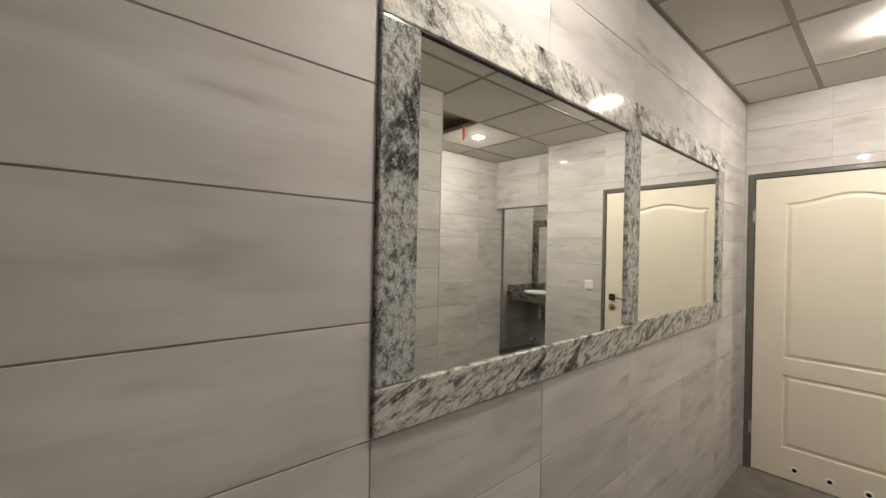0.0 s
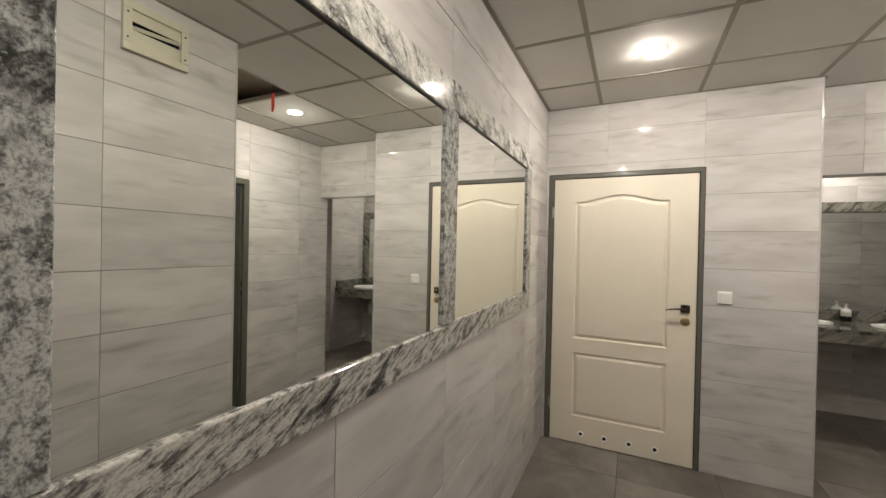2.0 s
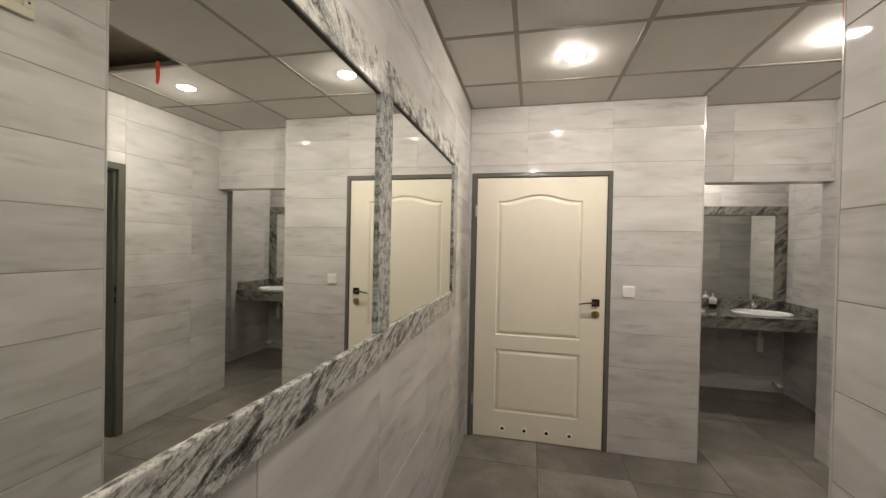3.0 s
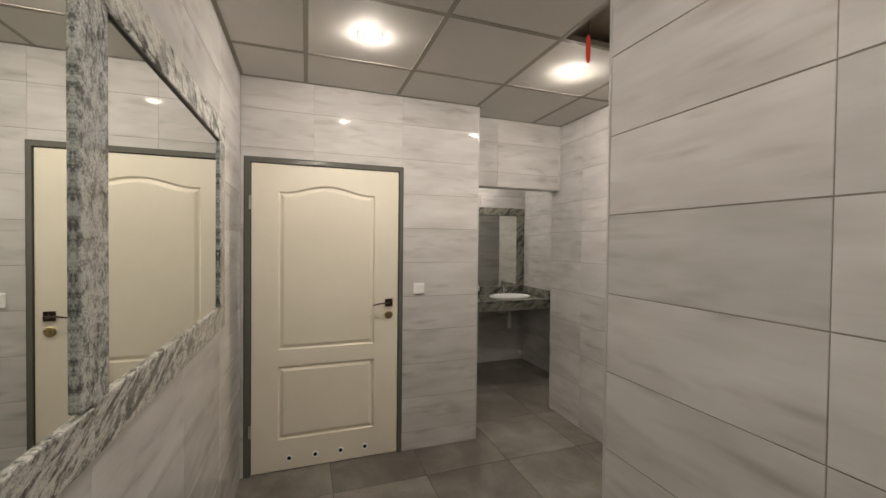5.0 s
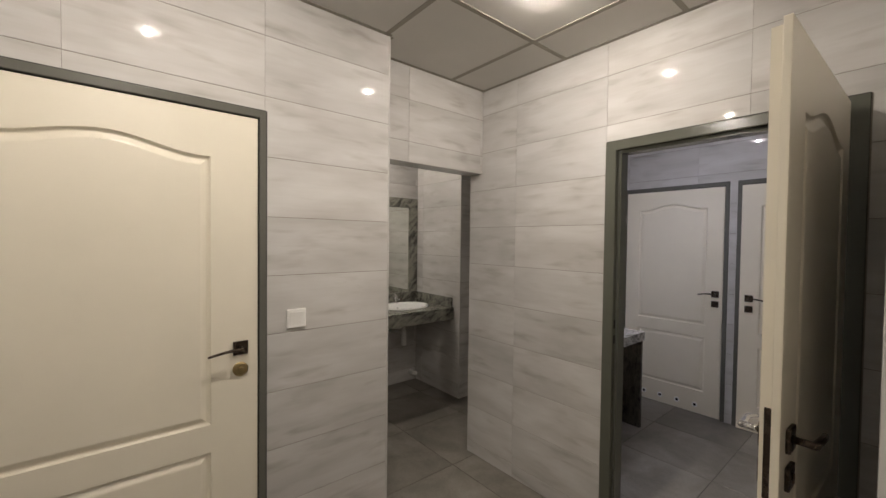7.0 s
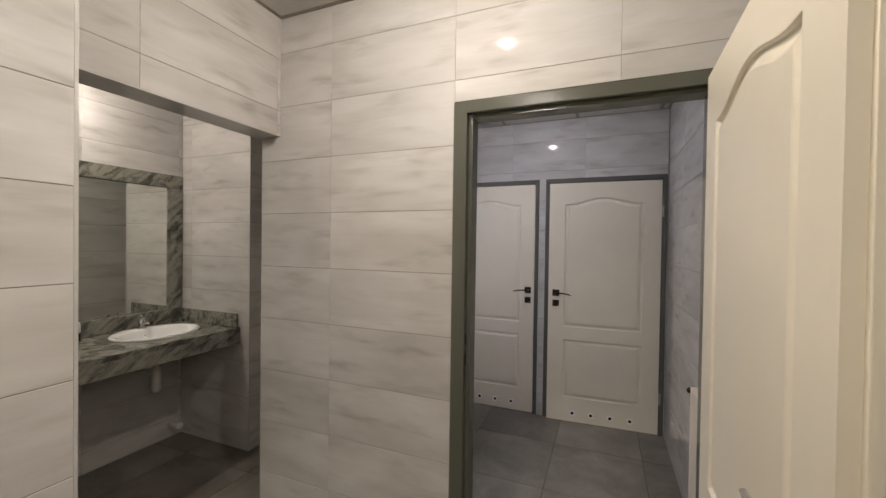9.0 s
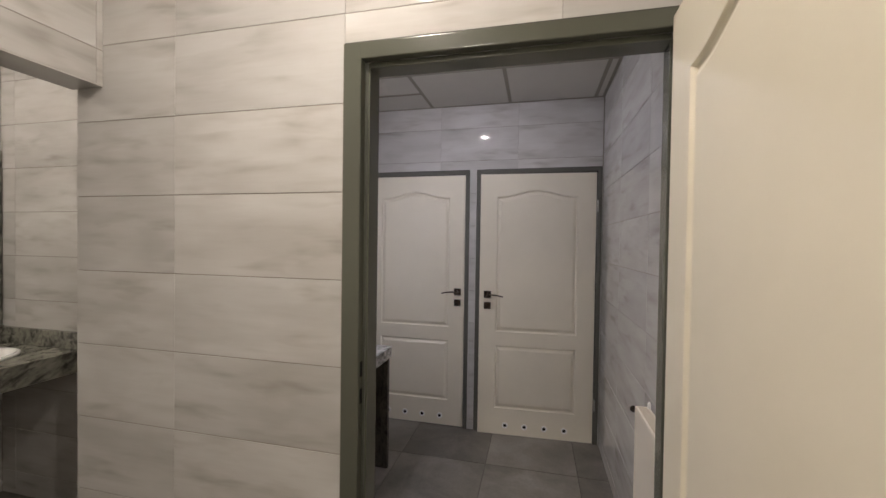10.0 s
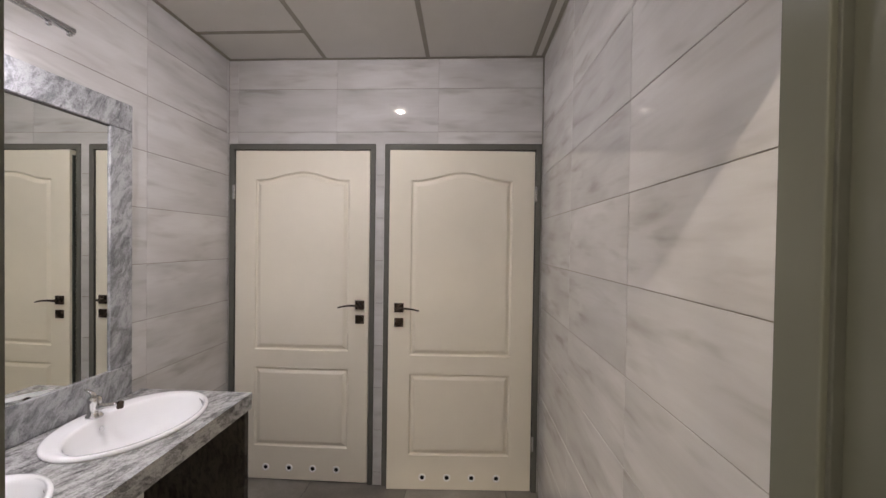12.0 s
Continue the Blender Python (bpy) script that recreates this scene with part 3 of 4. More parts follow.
def leaf_mesh(w, h, px0, px1, low, high, arch, t=0.040, both=False, lip=0.0):
    """A moulded door leaf: two sunk panels with raised fields, the upper one with a curved head."""
    bm = bmesh.new()
    mid, half = (px0 + px1) / 2, (px1 - px0) / 2
    n = 28
    xs = [px0 + (px1 - px0) * i / n for i in range(n + 1)]

    def head(x, z1, rise):
        u = (x - mid) / half
        return z1 + rise * (0.5 + 0.5 * math.cos(math.pi * max(-1, min(1, u * 1.08)))) if rise else z1

    def quad(pts, flip):
        vs = [bm.verts.new(p) for p in pts]
        bm.faces.new(vs[::-1] if flip else vs)

    def side(flip):
        yy = (lambda d: t - d) if flip else (lambda d: d)

        def rect(a, b, c, d):
            quad([(a, yy(0), c), (b, yy(0), c), (b, yy(0), d), (a, yy(0), d)], flip)
        rect(0, px0, 0, h)
        rect(px1, w, 0, h)
        for a, b in zip(xs, xs[1:]):
            rect(a, b, 0, low[0])
            rect(a, b, low[1], high[0])
            za, zb = head(a, high[1], arch), head(b, high[1], arch)
            quad([(a, yy(0), za), (b, yy(0), zb), (b, yy(0), h), (a, yy(0), h)], flip)
        for z0, z1, rise in ((low[0], low[1], 0.0), (high[0], high[1], arch)):
            loops = []
            for ins, dep in ((0, 0), (0.0012, 0.0012), (0.0035, 0.0085), (0.008, 0.0122), (0.012, 0.0128), (0.016, 0.0115), (0.031, 0.0026), (0.036, 0.0010)):
                k = (half - ins) / half
                lo = [(mid + (x - mid) * k, yy(dep), z0 + ins) for x in xs]
                hi = [(mid + (x - mid) * k, yy(dep), head(x, z1, rise) - ins) for x in xs]
                loops.append((lo, hi))
            rings = [[bm.verts.new(p) for p in lo + hi[::-1]] for lo, hi in loops]
            m = len(rings[0])
            for r0, r1 in zip(rings, rings[1:]):
                for i in range(m):
                    j = (i + 1) % m
                    f = (r0[i], r0[j], r1[j], r1[i])
                    bm.faces.new(f[::-1] if flip else f)
            last = rings[-1]
            for i in range(n):
                f = (last[i], last[i + 1], last[m - 2 - i], last[m - 1 - i])
                bm.faces.new(f[::-1] if flip else f)

    side(False)
    if both:
        side(True)
    else:
        quad([(0, t, 0), (w, t, 0), (w, t, h), (0, t, h)], True)
    for a, b in (((0, 0), (w, 0)), ((w, 0), (w, h)), ((w, h), (0, h)), ((0, h), (0, 0))):
        quad([(a[0], 0, a[1]), (a[0], t, a[1]), (b[0], t, b[1]), (b[0], 0, b[1])], False)
    bmesh.ops.remove_doubles(bm, verts=bm.verts, dist=1e-5)
    if lip:
        add_box(bm, (w - 0.001, t - 0.017, 0.0), (w + lip, t, h + lip), 0.002, 2)
        add_box(bm, (0.0, t - 0.017, h - 0.001), (w - 0.001, t, h + lip), 0.002, 2)
    return bm


def vent_sleeve(parent, x, z, y=0.0, sgn=-1):
    bm = bmesh.new()
    add_lathe(bm, [(0.0235, 0.0), (0.0235, 0.0022 * sgn), (0.0205, 0.0042 * sgn), (0.0145, 0.0042 * sgn), (0.0125, 0.0006 * sgn)], 20, (x, y, z), "y", cap=False)
    n = len(bm.faces)
    c = [bm.verts.new((x + 0.0126 * math.cos(2 * math.pi * i / 20), y + 0.0007 * sgn, z + 0.0126 * math.sin(2 * math.pi * i / 20))) for i in range(20)]
    bm.faces.new(c if sgn < 0 else c[::-1])
    for i, f in enumerate(bm.faces):
        f.material_index = 0 if i < n else 1
    part("vent_sleeve", bm, [WHITE, BLACK], parent, "small round grey ventilation sleeve")


def lever_handle(parent, x, z, way, y=0.0, sgn=-1, lock="square", metal=None, lock_z=-0.088):
    """Lever on a square rose, and a keyhole rose below. way: +1 or -1, where the lever points; sgn: which way is out of the leaf."""
    metal = metal or BRONZE

    def sq(zc, r):
        lo, hi = sorted((y, y + 0.010 * sgn))
        return box((x - r, lo, zc - r), (x + r, hi, zc + r), 0.003, 2)
    part("handle_rose", sq(z, 0.028), BRONZE, parent, "dark square handle rose")
    neck = tube([(x, y + 0.008 * sgn, z), (x, y + 0.046 * sgn, z)], 0.0085, 12)
    h = part("lever", neck, metal, parent, "slim curved lever handle", smooth=False)
    pts, rad = [], []
    for i in range(11):
        u = i / 10
        pts.append((x + way * (0.128 * u - 0.006), y + sgn * (0.046 + 0.006 * math.sin(math.pi * u)), z + 0.004 * math.sin(math.pi * u * 1.1) - 0.010 * u * u))
        rad.append(0.0095 - 0.0035 * u)
    bar = tube(pts, rad, 10, 0.75)
    tmp = bpy.data.meshes.new("t")
    bar.to_mesh(tmp)
    bar.free()
    bm = bmesh.new()
    bm.from_mesh(h.data)
    bm.from_mesh(tmp)
    bm.to_mesh(h.data)
    bm.free()
    bpy.data.meshes.remove(tmp)
    for p in h.data.polygons:
        p.use_smooth = True
    if lock == "square":
        bm = sq(z + lock_z, 0.027)
        add_box(bm, (x - 0.004, min(y, y + 0.0145 * sgn), z + lock_z - 0.013), (x + 0.004, max(y, y + 0.0145 * sgn), z + lock_z + 0.010), 0.001, 1)
        part("lock_rose", bm, BRONZE, parent, "dark square keyhole rose")
    else:
        bm = bmesh.new()
        add_lathe(bm, [(0.029, 0.0), (0.029, 0.006 * sgn), (0.023, 0.011 * sgn), (0.012, 0.012 * sgn), (0.011, 0.018 * sgn), (0.004, 0.019 * sgn)], 28, (x, y, z + lock_z), "y")
        part("lock_rose", bm, BRASS, parent, "round brass lock cylinder rose", smooth=False)


def hinge(parent, x, z, y=-0.004):
    bm = bmesh.new()
    add_lathe(bm, [(0.0055, -0.045), (0.0072, -0.040), (0.0072, -0.002), (0.006, 0.0), (0.0072, 0.002), (0.0072, 0.040), (0.0055, 0.045)], 12, (x, y - 0.006, z))
    part("hinge", bm, CHROME, parent, "small steel barrel hinge")


def closed_door(name, m, W, H, fw, leaf_h, panel_w, hinge_left, handle_in, depth, lock, label, head=None, holes_w=0.505, ajar=0.0, drop=0.0, seal=None, slim=0.0):
    d = tagged(empty(name, m), label, "door", kind="structure")
    door_frame(d, W, H, fw, (0.015, 0.015), depth, head, seal=seal, fr=fw - slim)
    w = W - 2 * fw
    px0 = (w - panel_w) / 2
    leaf = part("leaf", leaf_mesh(w - 0.011 + slim, leaf_h, px0 - 0.0055, px0 + panel_w - 0.0055, (0.205, 0.698), (0.808, 1.862), 0.050), PAINT, d, "cream painted moulded leaf with two panels")
    leaf.location = (fw + 0.0055, 0.004, 0.008)
    if ajar:
        # swung a little way out about the hinge side
        edge = Vector((0 if hinge_left else w - 0.011, 0, 0))
        turn = Matrix.Rotation(radians(ajar), 4, "Z")
        # dark strip on the latch edge paints the shade of the rebate gap
        part("edge_gasket", box((-0.0016, 0.016, 0.03), (0.002, 0.037, leaf_h - 0.03), 0.0008, 1), RUBBER_SHADE, leaf, "dark strip standing for the shaded gap at the leaf's edge")
        leaf.matrix_basis = Matrix.Translation(Vector((fw + 0.0055, 0.004, 0.008 - drop)) + edge) @ turn @ Matrix.Translation(-edge)
    hx = w - handle_in if hinge_left else handle_in
    lever_handle(leaf, hx, 1.098, -1 if hinge_left else 1, lock=lock)
    for i in range(4):
        vent_sleeve(leaf, w / 2 - holes_w / 2 + holes_w * i / 3, 0.073)
    for z in (0.297, 1.790):
        hinge(d, fw - 0.002 if hinge_left else W - fw + 0.002, z)
    return d


def build_doors():
    # door_1's side lines are dark too, standing for the shadow gap
    closed_door("door_1", pose(DX - 0.0, 0.790, 0, 0, 0, -90), 1.042, 2.085, 0.036, 2.040, 0.636, True, 0.068, 0.10, "round",
                "closed cream two-panel door in a grey steel frame", 0.032, seal=SEAL_SHADE, slim=0.009)
    closed_door("door_2", pose(2.845, EY, 0, 0, 0, 180), 0.940, 2.085, 0.032, 2.040, 0.606, False, 0.064, 0.10, "square",
                "cream toilet door beside the tiled west wall, very slightly ajar", 0.032, holes_w=0.447, ajar=2.8, drop=0.004, seal=WHITE_SEAL)
    closed_door("door_3", pose(3.815, EY, 0, 0, 0, 180), 0.915, 2.085, 0.032, 2.040, 0.590, True, 0.064, 0.10, "square",
                "closed cream toilet door beside the basin wall", 0.032, holes_w=0.447, seal=WHITE_SEAL)
    # the open door to the inner room
    d = tagged(empty("door_4", pose(2.930, SY, 0, 0, 0, 180)), "open cream two-panel door folded back against the wall", "door", kind="structure")
    door_frame(d, 0.945, 2.078, 0.055, (0.014, 0.016), 0.0965, 0.048, (0.026, 0.043), OLIVE, rubber=RUBBER_SHADE)
    for z in (1.125, 1.045):
        part("strike_slot", box((0.0530, 0.006, z - 0.022), (0.0556, 0.022, z + 0.022)), BLACK, d)
    part("strike_slot", box((0.945 - 0.0556, 0.006, 1.06), (0.945 - 0.0530, 0.018, 1.12)), BLACK, d)
    w, h = 0.828, 2.030
    leaf = part("leaf", leaf_mesh(w, h, 0.122, 0.696, (0.205, 0.698), (0.808, 1.862), 0.050, both=True, lip=0.013), PAINT, d, "cream painted moulded leaf, standing open")
    leaf.matrix_parent_inverse = d.matrix_basis.inverted()
    leaf.matrix_basis = pose(2.0715, -1.727, 0.010, 0, 0, 88.3)
    lever_handle(leaf, w - 0.060, 1.098, -1, 0.0, -1, metal=CHROME)
    lever_handle(leaf, w - 0.060, 1.098, -1, 0.040, 1)
    part("latch_plate", box((w - 0.0008, 0.008, 0.965), (w + 0.0014, 0.024, 1.175), 0.001, 1), BRONZE, leaf, "dark lock face plate on the leaf edge")
    for i in range(4):
        vent_sleeve(leaf, 0.173 + 0.149 * i, 0.073)
    for z in (0.25, 1.79):
        hinge(d, 0.945 - 0.058, z, -0.012)


# ---- mirrors ----
def stone_strip(parent, a, b, c, d, material, out=0.016):
    bm = box((a, -out, c), (b, 0.004, d), min(0.006, out * 0.6), 3)
    part("stone_strip", bm, material, parent, "polished veined granite strip")


def wall_mirror(name, m, strips, glasses, label, edge_shades=(), out=0.014, face=-0.006):
    d = tagged(empty(name, m), label, "mirror")
    for a, b, c, e, s in strips:
        stone_strip(d, a, b, c, e, s, out)
    for a, b, c, e in glasses:
        bm = box((a, face, c), (b, 0.0018, e), 0.0008, 1)
        part("glass", bm, MIRROR, d, "clear mirror glass")
    # dark strips put in the shade under the top stone's edge
    for a, b, c, e in edge_shades:
        part("edge_seal", box((a, 0.0025 - out, c), (b, face - 0.0005, e), 0.001, 1), SEAL_SHADE, d, "dark strip painted as shade under the top stone")
    return d


def build_mirrors():
    wall_mirror("wall_mirror", pose(0, MY, 0), [
        (0.557, 0.662, 1.2165, 2.000, STONE_V), (1.716, 1.828, 1.2215, 2.018, STONE_V), (2.943, 3.052, 1.2255, 2.018, STONE_V),
        (0.557, 1.770, 1.112, 1.216, STONE), (1.771, 3.055, 1.112, 1.225, STONE),
        (0.557, 1.770, 2.001, 2.122, STONE_TOP), (1.771, 3.055, 2.019, 2.128, STONE_TOP)],
        [(0.650, 1.725, 1.210, 2.012), (1.820, 2.950, 1.215, 2.026)], "long two-pane wall mirror framed in grey-white granite",
        [(0.662, 1.716, 1.9965, 2.0005), (1.828, 2.943, 2.0145, 2.0185)], 0.012, -0.0015)
    # inner room: local x runs along -y
    wall_mirror("wall_mirror", pose(LX, 0, 0, 0, 0, -90), [
        (1.870, 3.092, 1.955, 2.068, STONE_R), (1.870, 3.092, 0.812, 0.946, STONE_R), (2.982, 3.092, 0.9465, 1.9545, STONE_R)],
        [(1.870, 2.990, 0.940, 1.962)], "wall mirror over the double basin, framed in grey granite", [(1.870, 2.982, 1.9485, 1.9545)])
    y1 = -CY
    wall_mirror("wall_mirror", pose(CX, 0, 0, 0, 0, -90), [
        (0.25, y1 - 0.002, 1.905, 2.003, STONE_F), (y1 - 0.118, y1 - 0.002, 0.990, 1.9045, STONE_F), (0.25, 0.35, 0.990, 1.9045, STONE_F)],
        [(0.340, y1 - 0.110, 0.985, 1.915)], "alcove mirror framed in dark grey granite", [(0.35, y1 - 0.118, 1.9000, 1.9045)])


# ---- washstands ----
def counter_mesh(x0, x1, y0, y1, z, basins, t=0.030):
    """A stone top with oval cut-outs. It runs along y, its front at x0. basins: (x, y, half x, half y)."""
    bm = bmesh.new()
    n = 40

    def top(pts, up=True):
        vs = [bm.verts.new(p) for p in pts]
        bm.faces.new(vs if up else vs[::-1])
    cuts = [y0]
    for bx, by, hx, hy in sorted(basins, key=lambda b: b[1]):
        a, b = max(y0, by - hy - 0.03), min(y1, by + hy + 0.03)
        top([(x0, cuts[-1], z), (x1, cuts[-1], z), (x1, a, z), (x0, a, z)])
        per = []
        for i in range(n):
            ang = 2 * math.pi * (i + 0.5) / n
            c, s = math.cos(ang), math.sin(ang)
            k = min((x1 - bx) / c if c > 1e-6 else (bx - x0) / -c if c < -1e-6 else 9, (b - by) / s if s > 1e-6 else (by - a) / -s if s < -1e-6 else 9)
            per.append((bx + c * k, by + s * k, z, bx + hx * c, by + hy * s))
        corners = {}
        for i in range(n):
            p, q = per[i], per[(i + 1) % n]
            pts = [(p[0], p[1], z)]
            if abs(p[0] - q[0]) > 1e-6 and abs(p[1] - q[1]) > 1e-6:
                cx = p[0] if min(abs(p[0] - x0), abs(p[0] - x1)) < 1e-5 else q[0]
                cy = p[1] if min(abs(p[1] - a), abs(p[1] - b)) < 1e-5 else q[1]
                pts.append((cx, cy, z))
            pts += [(q[0], q[1], z), (q[3], q[4], z), (p[3], p[4], z)]
            top(pts)
            top([(p[3], p[4], z), (q[3], q[4], z), (q[3], q[4], z - t), (p[3], p[4], z - t)])
        cuts.append(b)
    top([(x0, cuts[-1], z), (x1, cuts[-1], z), (x1, y1, z), (x0, y1, z)])
    top([(x0, y0, z), (x0, y1, z), (x0, y1, z - t), (x0, y0, z - t)], True)
    top([(x0, y0, z), (x1, y0, z), (x1, y0, z - t), (x0, y0, z - t)], False)
    top([(x0, y1, z), (x1, y1, z), (x1, y1, z - t), (x0, y1, z - t)], True)
    bmesh.ops.remove_doubles(bm, verts=bm.verts, dist=1e-5)
    bmesh.ops.recalc_face_normals(bm, faces=bm.faces)
    return bm


def counter_apron(c, x0, y0, y1, z, apron, material, t=0.030):
    """The front strip under the top's edge."""
    part("apron", box((x0 + 0.0005, y0 + 0.0005, z - apron), (x0 + 0.028, y1 - 0.0005, z - t + 0.001), 0.003, 2), material, c)


def basin(x, y, z, hx, hy, label, group):
    """Oval drop-in basin with a rolled rim."""
    d = tagged(empty("washbasin", pose(x, y, z)), label, "washbasin", group)
    bm = bmesh.new()
    prof = [(0.985, 0.000, 0), (1.0, 0.003, 0), (1.0, 0.009, 0), (0.99, 0.0135, 0), (0.965, 0.0155, 0), (0.935, 0.0155, 0.0), (0.815, 0.0140, 0.125), (0.795, 0.0115, 0.14), (0.782, 0.002, 0.145),
            (0.735, -0.045, 0.142), (0.64, -0.090, 0.13), (0.44, -0.124, 0.11), (0.20, -0.138, 0.08), (0.085, -0.143, 0.07)]
    # the bowl's mouth is longer than it is deep: the tap ledge lies along its back only
    rings = [[(-k * hx + r * hx * math.cos(2 * math.pi * i / 48), min(r * 1.13, 0.94) * hy * math.sin(2 * math.pi * i / 48) if k else r * hy * math.sin(2 * math.pi * i / 48), h) for i in range(48)] for r, h, k in prof]
    made = add_ring(bm, rings)
    bm.faces.new(made[-1])
    bmesh.ops.recalc_face_normals(bm, faces=bm.faces)
    part("bowl", bm, CERAMIC, d, smooth=True)
    bm = bmesh.new()
    add_lathe(bm, [(0.024, -0.145), (0.024, -0.141), (0.019, -0.139), (0.006, -0.140)], 24, (-0.07 * hx, 0, 0))
    part("drain", bm, CHROME, d, "chrome drain ring", smooth=True)
    bm = bmesh.new()
    add_lathe(bm, [(0.010, 0.0), (0.010, 0.002), (0.006, 0.002)], 16, (hx * 0.594, 0, -0.030), "x")
    part("overflow_ring", bm, CHROME, d)
    return d


def tap(x, y, z):
    """Single lever mixer; the spout points to -x, the lever back over the wall side."""
    d = tagged(empty("tap", pose(x, y, z) @ Matrix.Scale(0.90, 4)), "chrome single-lever mixer tap on the basin rim", "tap")
    bm = bmesh.new()
    add_lathe(bm, [(0.030, 0.0), (0.030, 0.006), (0.025, 0.011), (0.0225, 0.018), (0.0225, 0.056), (0.025, 0.062), (0.024, 0.076), (0.018, 0.084), (0.008, 0.088)], 28)
    part("body", bm, CHROME, d, smooth=True)
    bm = tube([(-0.010, 0, 0.040), (-0.045, 0, 0.047), (-0.085, 0, 0.054), (-0.112, 0, 0.058)], [0.0145, 0.0130, 0.0120, 0.0120], 16, 0.85)
    sp = part("spout", bm, CHROME, d, smooth=True)
    bm = bmesh.new()
    add_lathe(bm, [(0.0105, 0.040), (0.0125, 0.043), (0.0125, 0.058), (0.0125, 0.066), (0.006, 0.070)], 18, (-0.112, 0, 0.0))
    part("aerator", bm, BRONZE, sp, "dark aerator ring at the spout's tip", smooth=True)
    bm = tube([(0.000, 0, 0.084), (0.008, 0, 0.096), (0.022, 0, 0.106), (0.038, 0, 0.112)], [0.012, 0.010, 0.008, 0.006], 12, 0.6)
    part("lever", bm, CHROME, d, smooth=True)
    return d


def soap_bottle(x, y, z):
    d = tagged(empty("soap_bottle", pose(x, y, z)), "white plastic soap bottle with a dark lower half", "bottle")
    bm = bmesh.new()
    add_lathe(bm, [(0.030, 0.0), (0.034, 0.004), (0.034, 0.048), (0.0335, 0.050)], 24, (0, 0, 0), "z", 0.8, 1.1)
    part("base", bm, BLACK, d, "dark lower half", smooth=False)
    bm = bmesh.new()
    add_lathe(bm, [(0.0338, 0.050), (0.034, 0.095), (0.030, 0.112), (0.014, 0.122), (0.012, 0.128)], 24, (0, 0, 0), "z", 0.8, 1.1)
    part("body", bm, WHITE, d, smooth=True)
    bm = bmesh.new()
    add_lathe(bm, [(0.012, 0.128), (0.012, 0.140), (0.005, 0.141), (0.005, 0.156), (0.010, 0.157), (0.010, 0.164)], 16)
    add_box(bm, (-0.034, -0.005, 0.157), (0.0, 0.005, 0.165), 0.002, 1)
    part("pump", bm, WHITE, d)


def trap(x, y, z0, z1):
    d = tagged(empty("drain_trap", pose(x, y, 0)), "white plastic drain trap under the basin", "pipe")
    bm = bmesh.new()
    add_lathe(bm, [(0.016, z1), (0.016, z0 + 0.16), (0.024, z0 + 0.16), (0.027, z0 + 0.13), (0.027, z0 + 0.02), (0.020, z0)], 18)
    part("trap_body", bm, PIPE, d, smooth=True)
    bm = tube([(0.02, 0, z0 + 0.12), (0.12, 0, z0 + 0.12), (0.30, 0, z0 + 0.10)], 0.016, 12)
    part("waste_pipe", bm, PIPE, d, smooth=True)


def build_washstands():
    z = 0.888
    bs = [(5.115, -1.965, 0.205, 0.262), (5.115, -1.185, 0.205, 0.262), (5.115, -0.405, 0.205, 0.262)]
    cut = [(b[0], b[1], b[2] - 0.02, b[3] - 0.02) for b in bs]
    c = part("countertop", counter_mesh(4.785, CX - 0.003, CY + 0.003, 0.095, z, cut), STONE_C)
    counter_apron(c, 4.785, CY + 0.003, 0.095, z, 0.116, STONE_C)
    tagged(c, "dark grey-green polished granite washstand top", "countertop")
    bm = box((CX - 0.024, CY + 0.003, z + 0.001), (CX - 0.001, 0.09, z + 0.100), 0.002, 1)
    part("backsplash", bm, STONE_C, c)
    bm = box((4.805, CY + 0.001, z + 0.001), (CX - 0.025, CY + 0.022, z + 0.095), 0.002, 1)
    part("side_splash", bm, STONE_C, c)
    for i, (x, y, hx, hy) in enumerate(bs):
        basin(x, y, z, hx, hy, "white oval ceramic basin set into the alcove washstand", "alcove basins")
        tap(x + 0.160, y, z + 0.0145)
        trap(x - 0.01, y + 0.01, 0.50, 0.76)
    soap_bottle(5.325, -1.610, z)
    d = tagged(empty("pipe_stub", pose(5.36, -2.25, 0.10)), "short white waste pipe stub low on the alcove wall", "pipe")
    bm = tube([(0.056, 0, 0), (-0.03, 0, 0), (-0.06, 0.0, 0.01)], 0.022, 14)
    part("stub", bm, PIPE, d, smooth=True)
    # inner room
    z = 0.810
    bs = [(3.574, -2.838, 0.214, 0.280), (3.574, -2.208, 0.214, 0.284)]
    cut = [(b[0], b[1], b[2] - 0.02, b[3] - 0.02) for b in bs]
    c = part("countertop", counter_mesh(3.300, LX - 0.003, -3.155, SB - 0.003, z, cut), STONE_B)
    counter_apron(c, 3.300, -3.155, SB - 0.003, z, 0.072, STONE_B)
    tagged(c, "grey veined granite washstand top with two basins", "countertop")
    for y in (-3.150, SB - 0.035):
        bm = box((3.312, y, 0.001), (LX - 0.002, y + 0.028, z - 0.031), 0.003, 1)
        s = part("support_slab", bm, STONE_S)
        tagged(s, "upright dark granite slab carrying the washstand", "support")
    for x, y, hx, hy in bs:
        basin(x, y, z, hx, hy, "white oval ceramic basin set into the granite washstand", "inner room basins")
        tap(x + 0.157, y, z + 0.0145)
        trap(x - 0.01, y + 0.01, 0.42, 0.69)


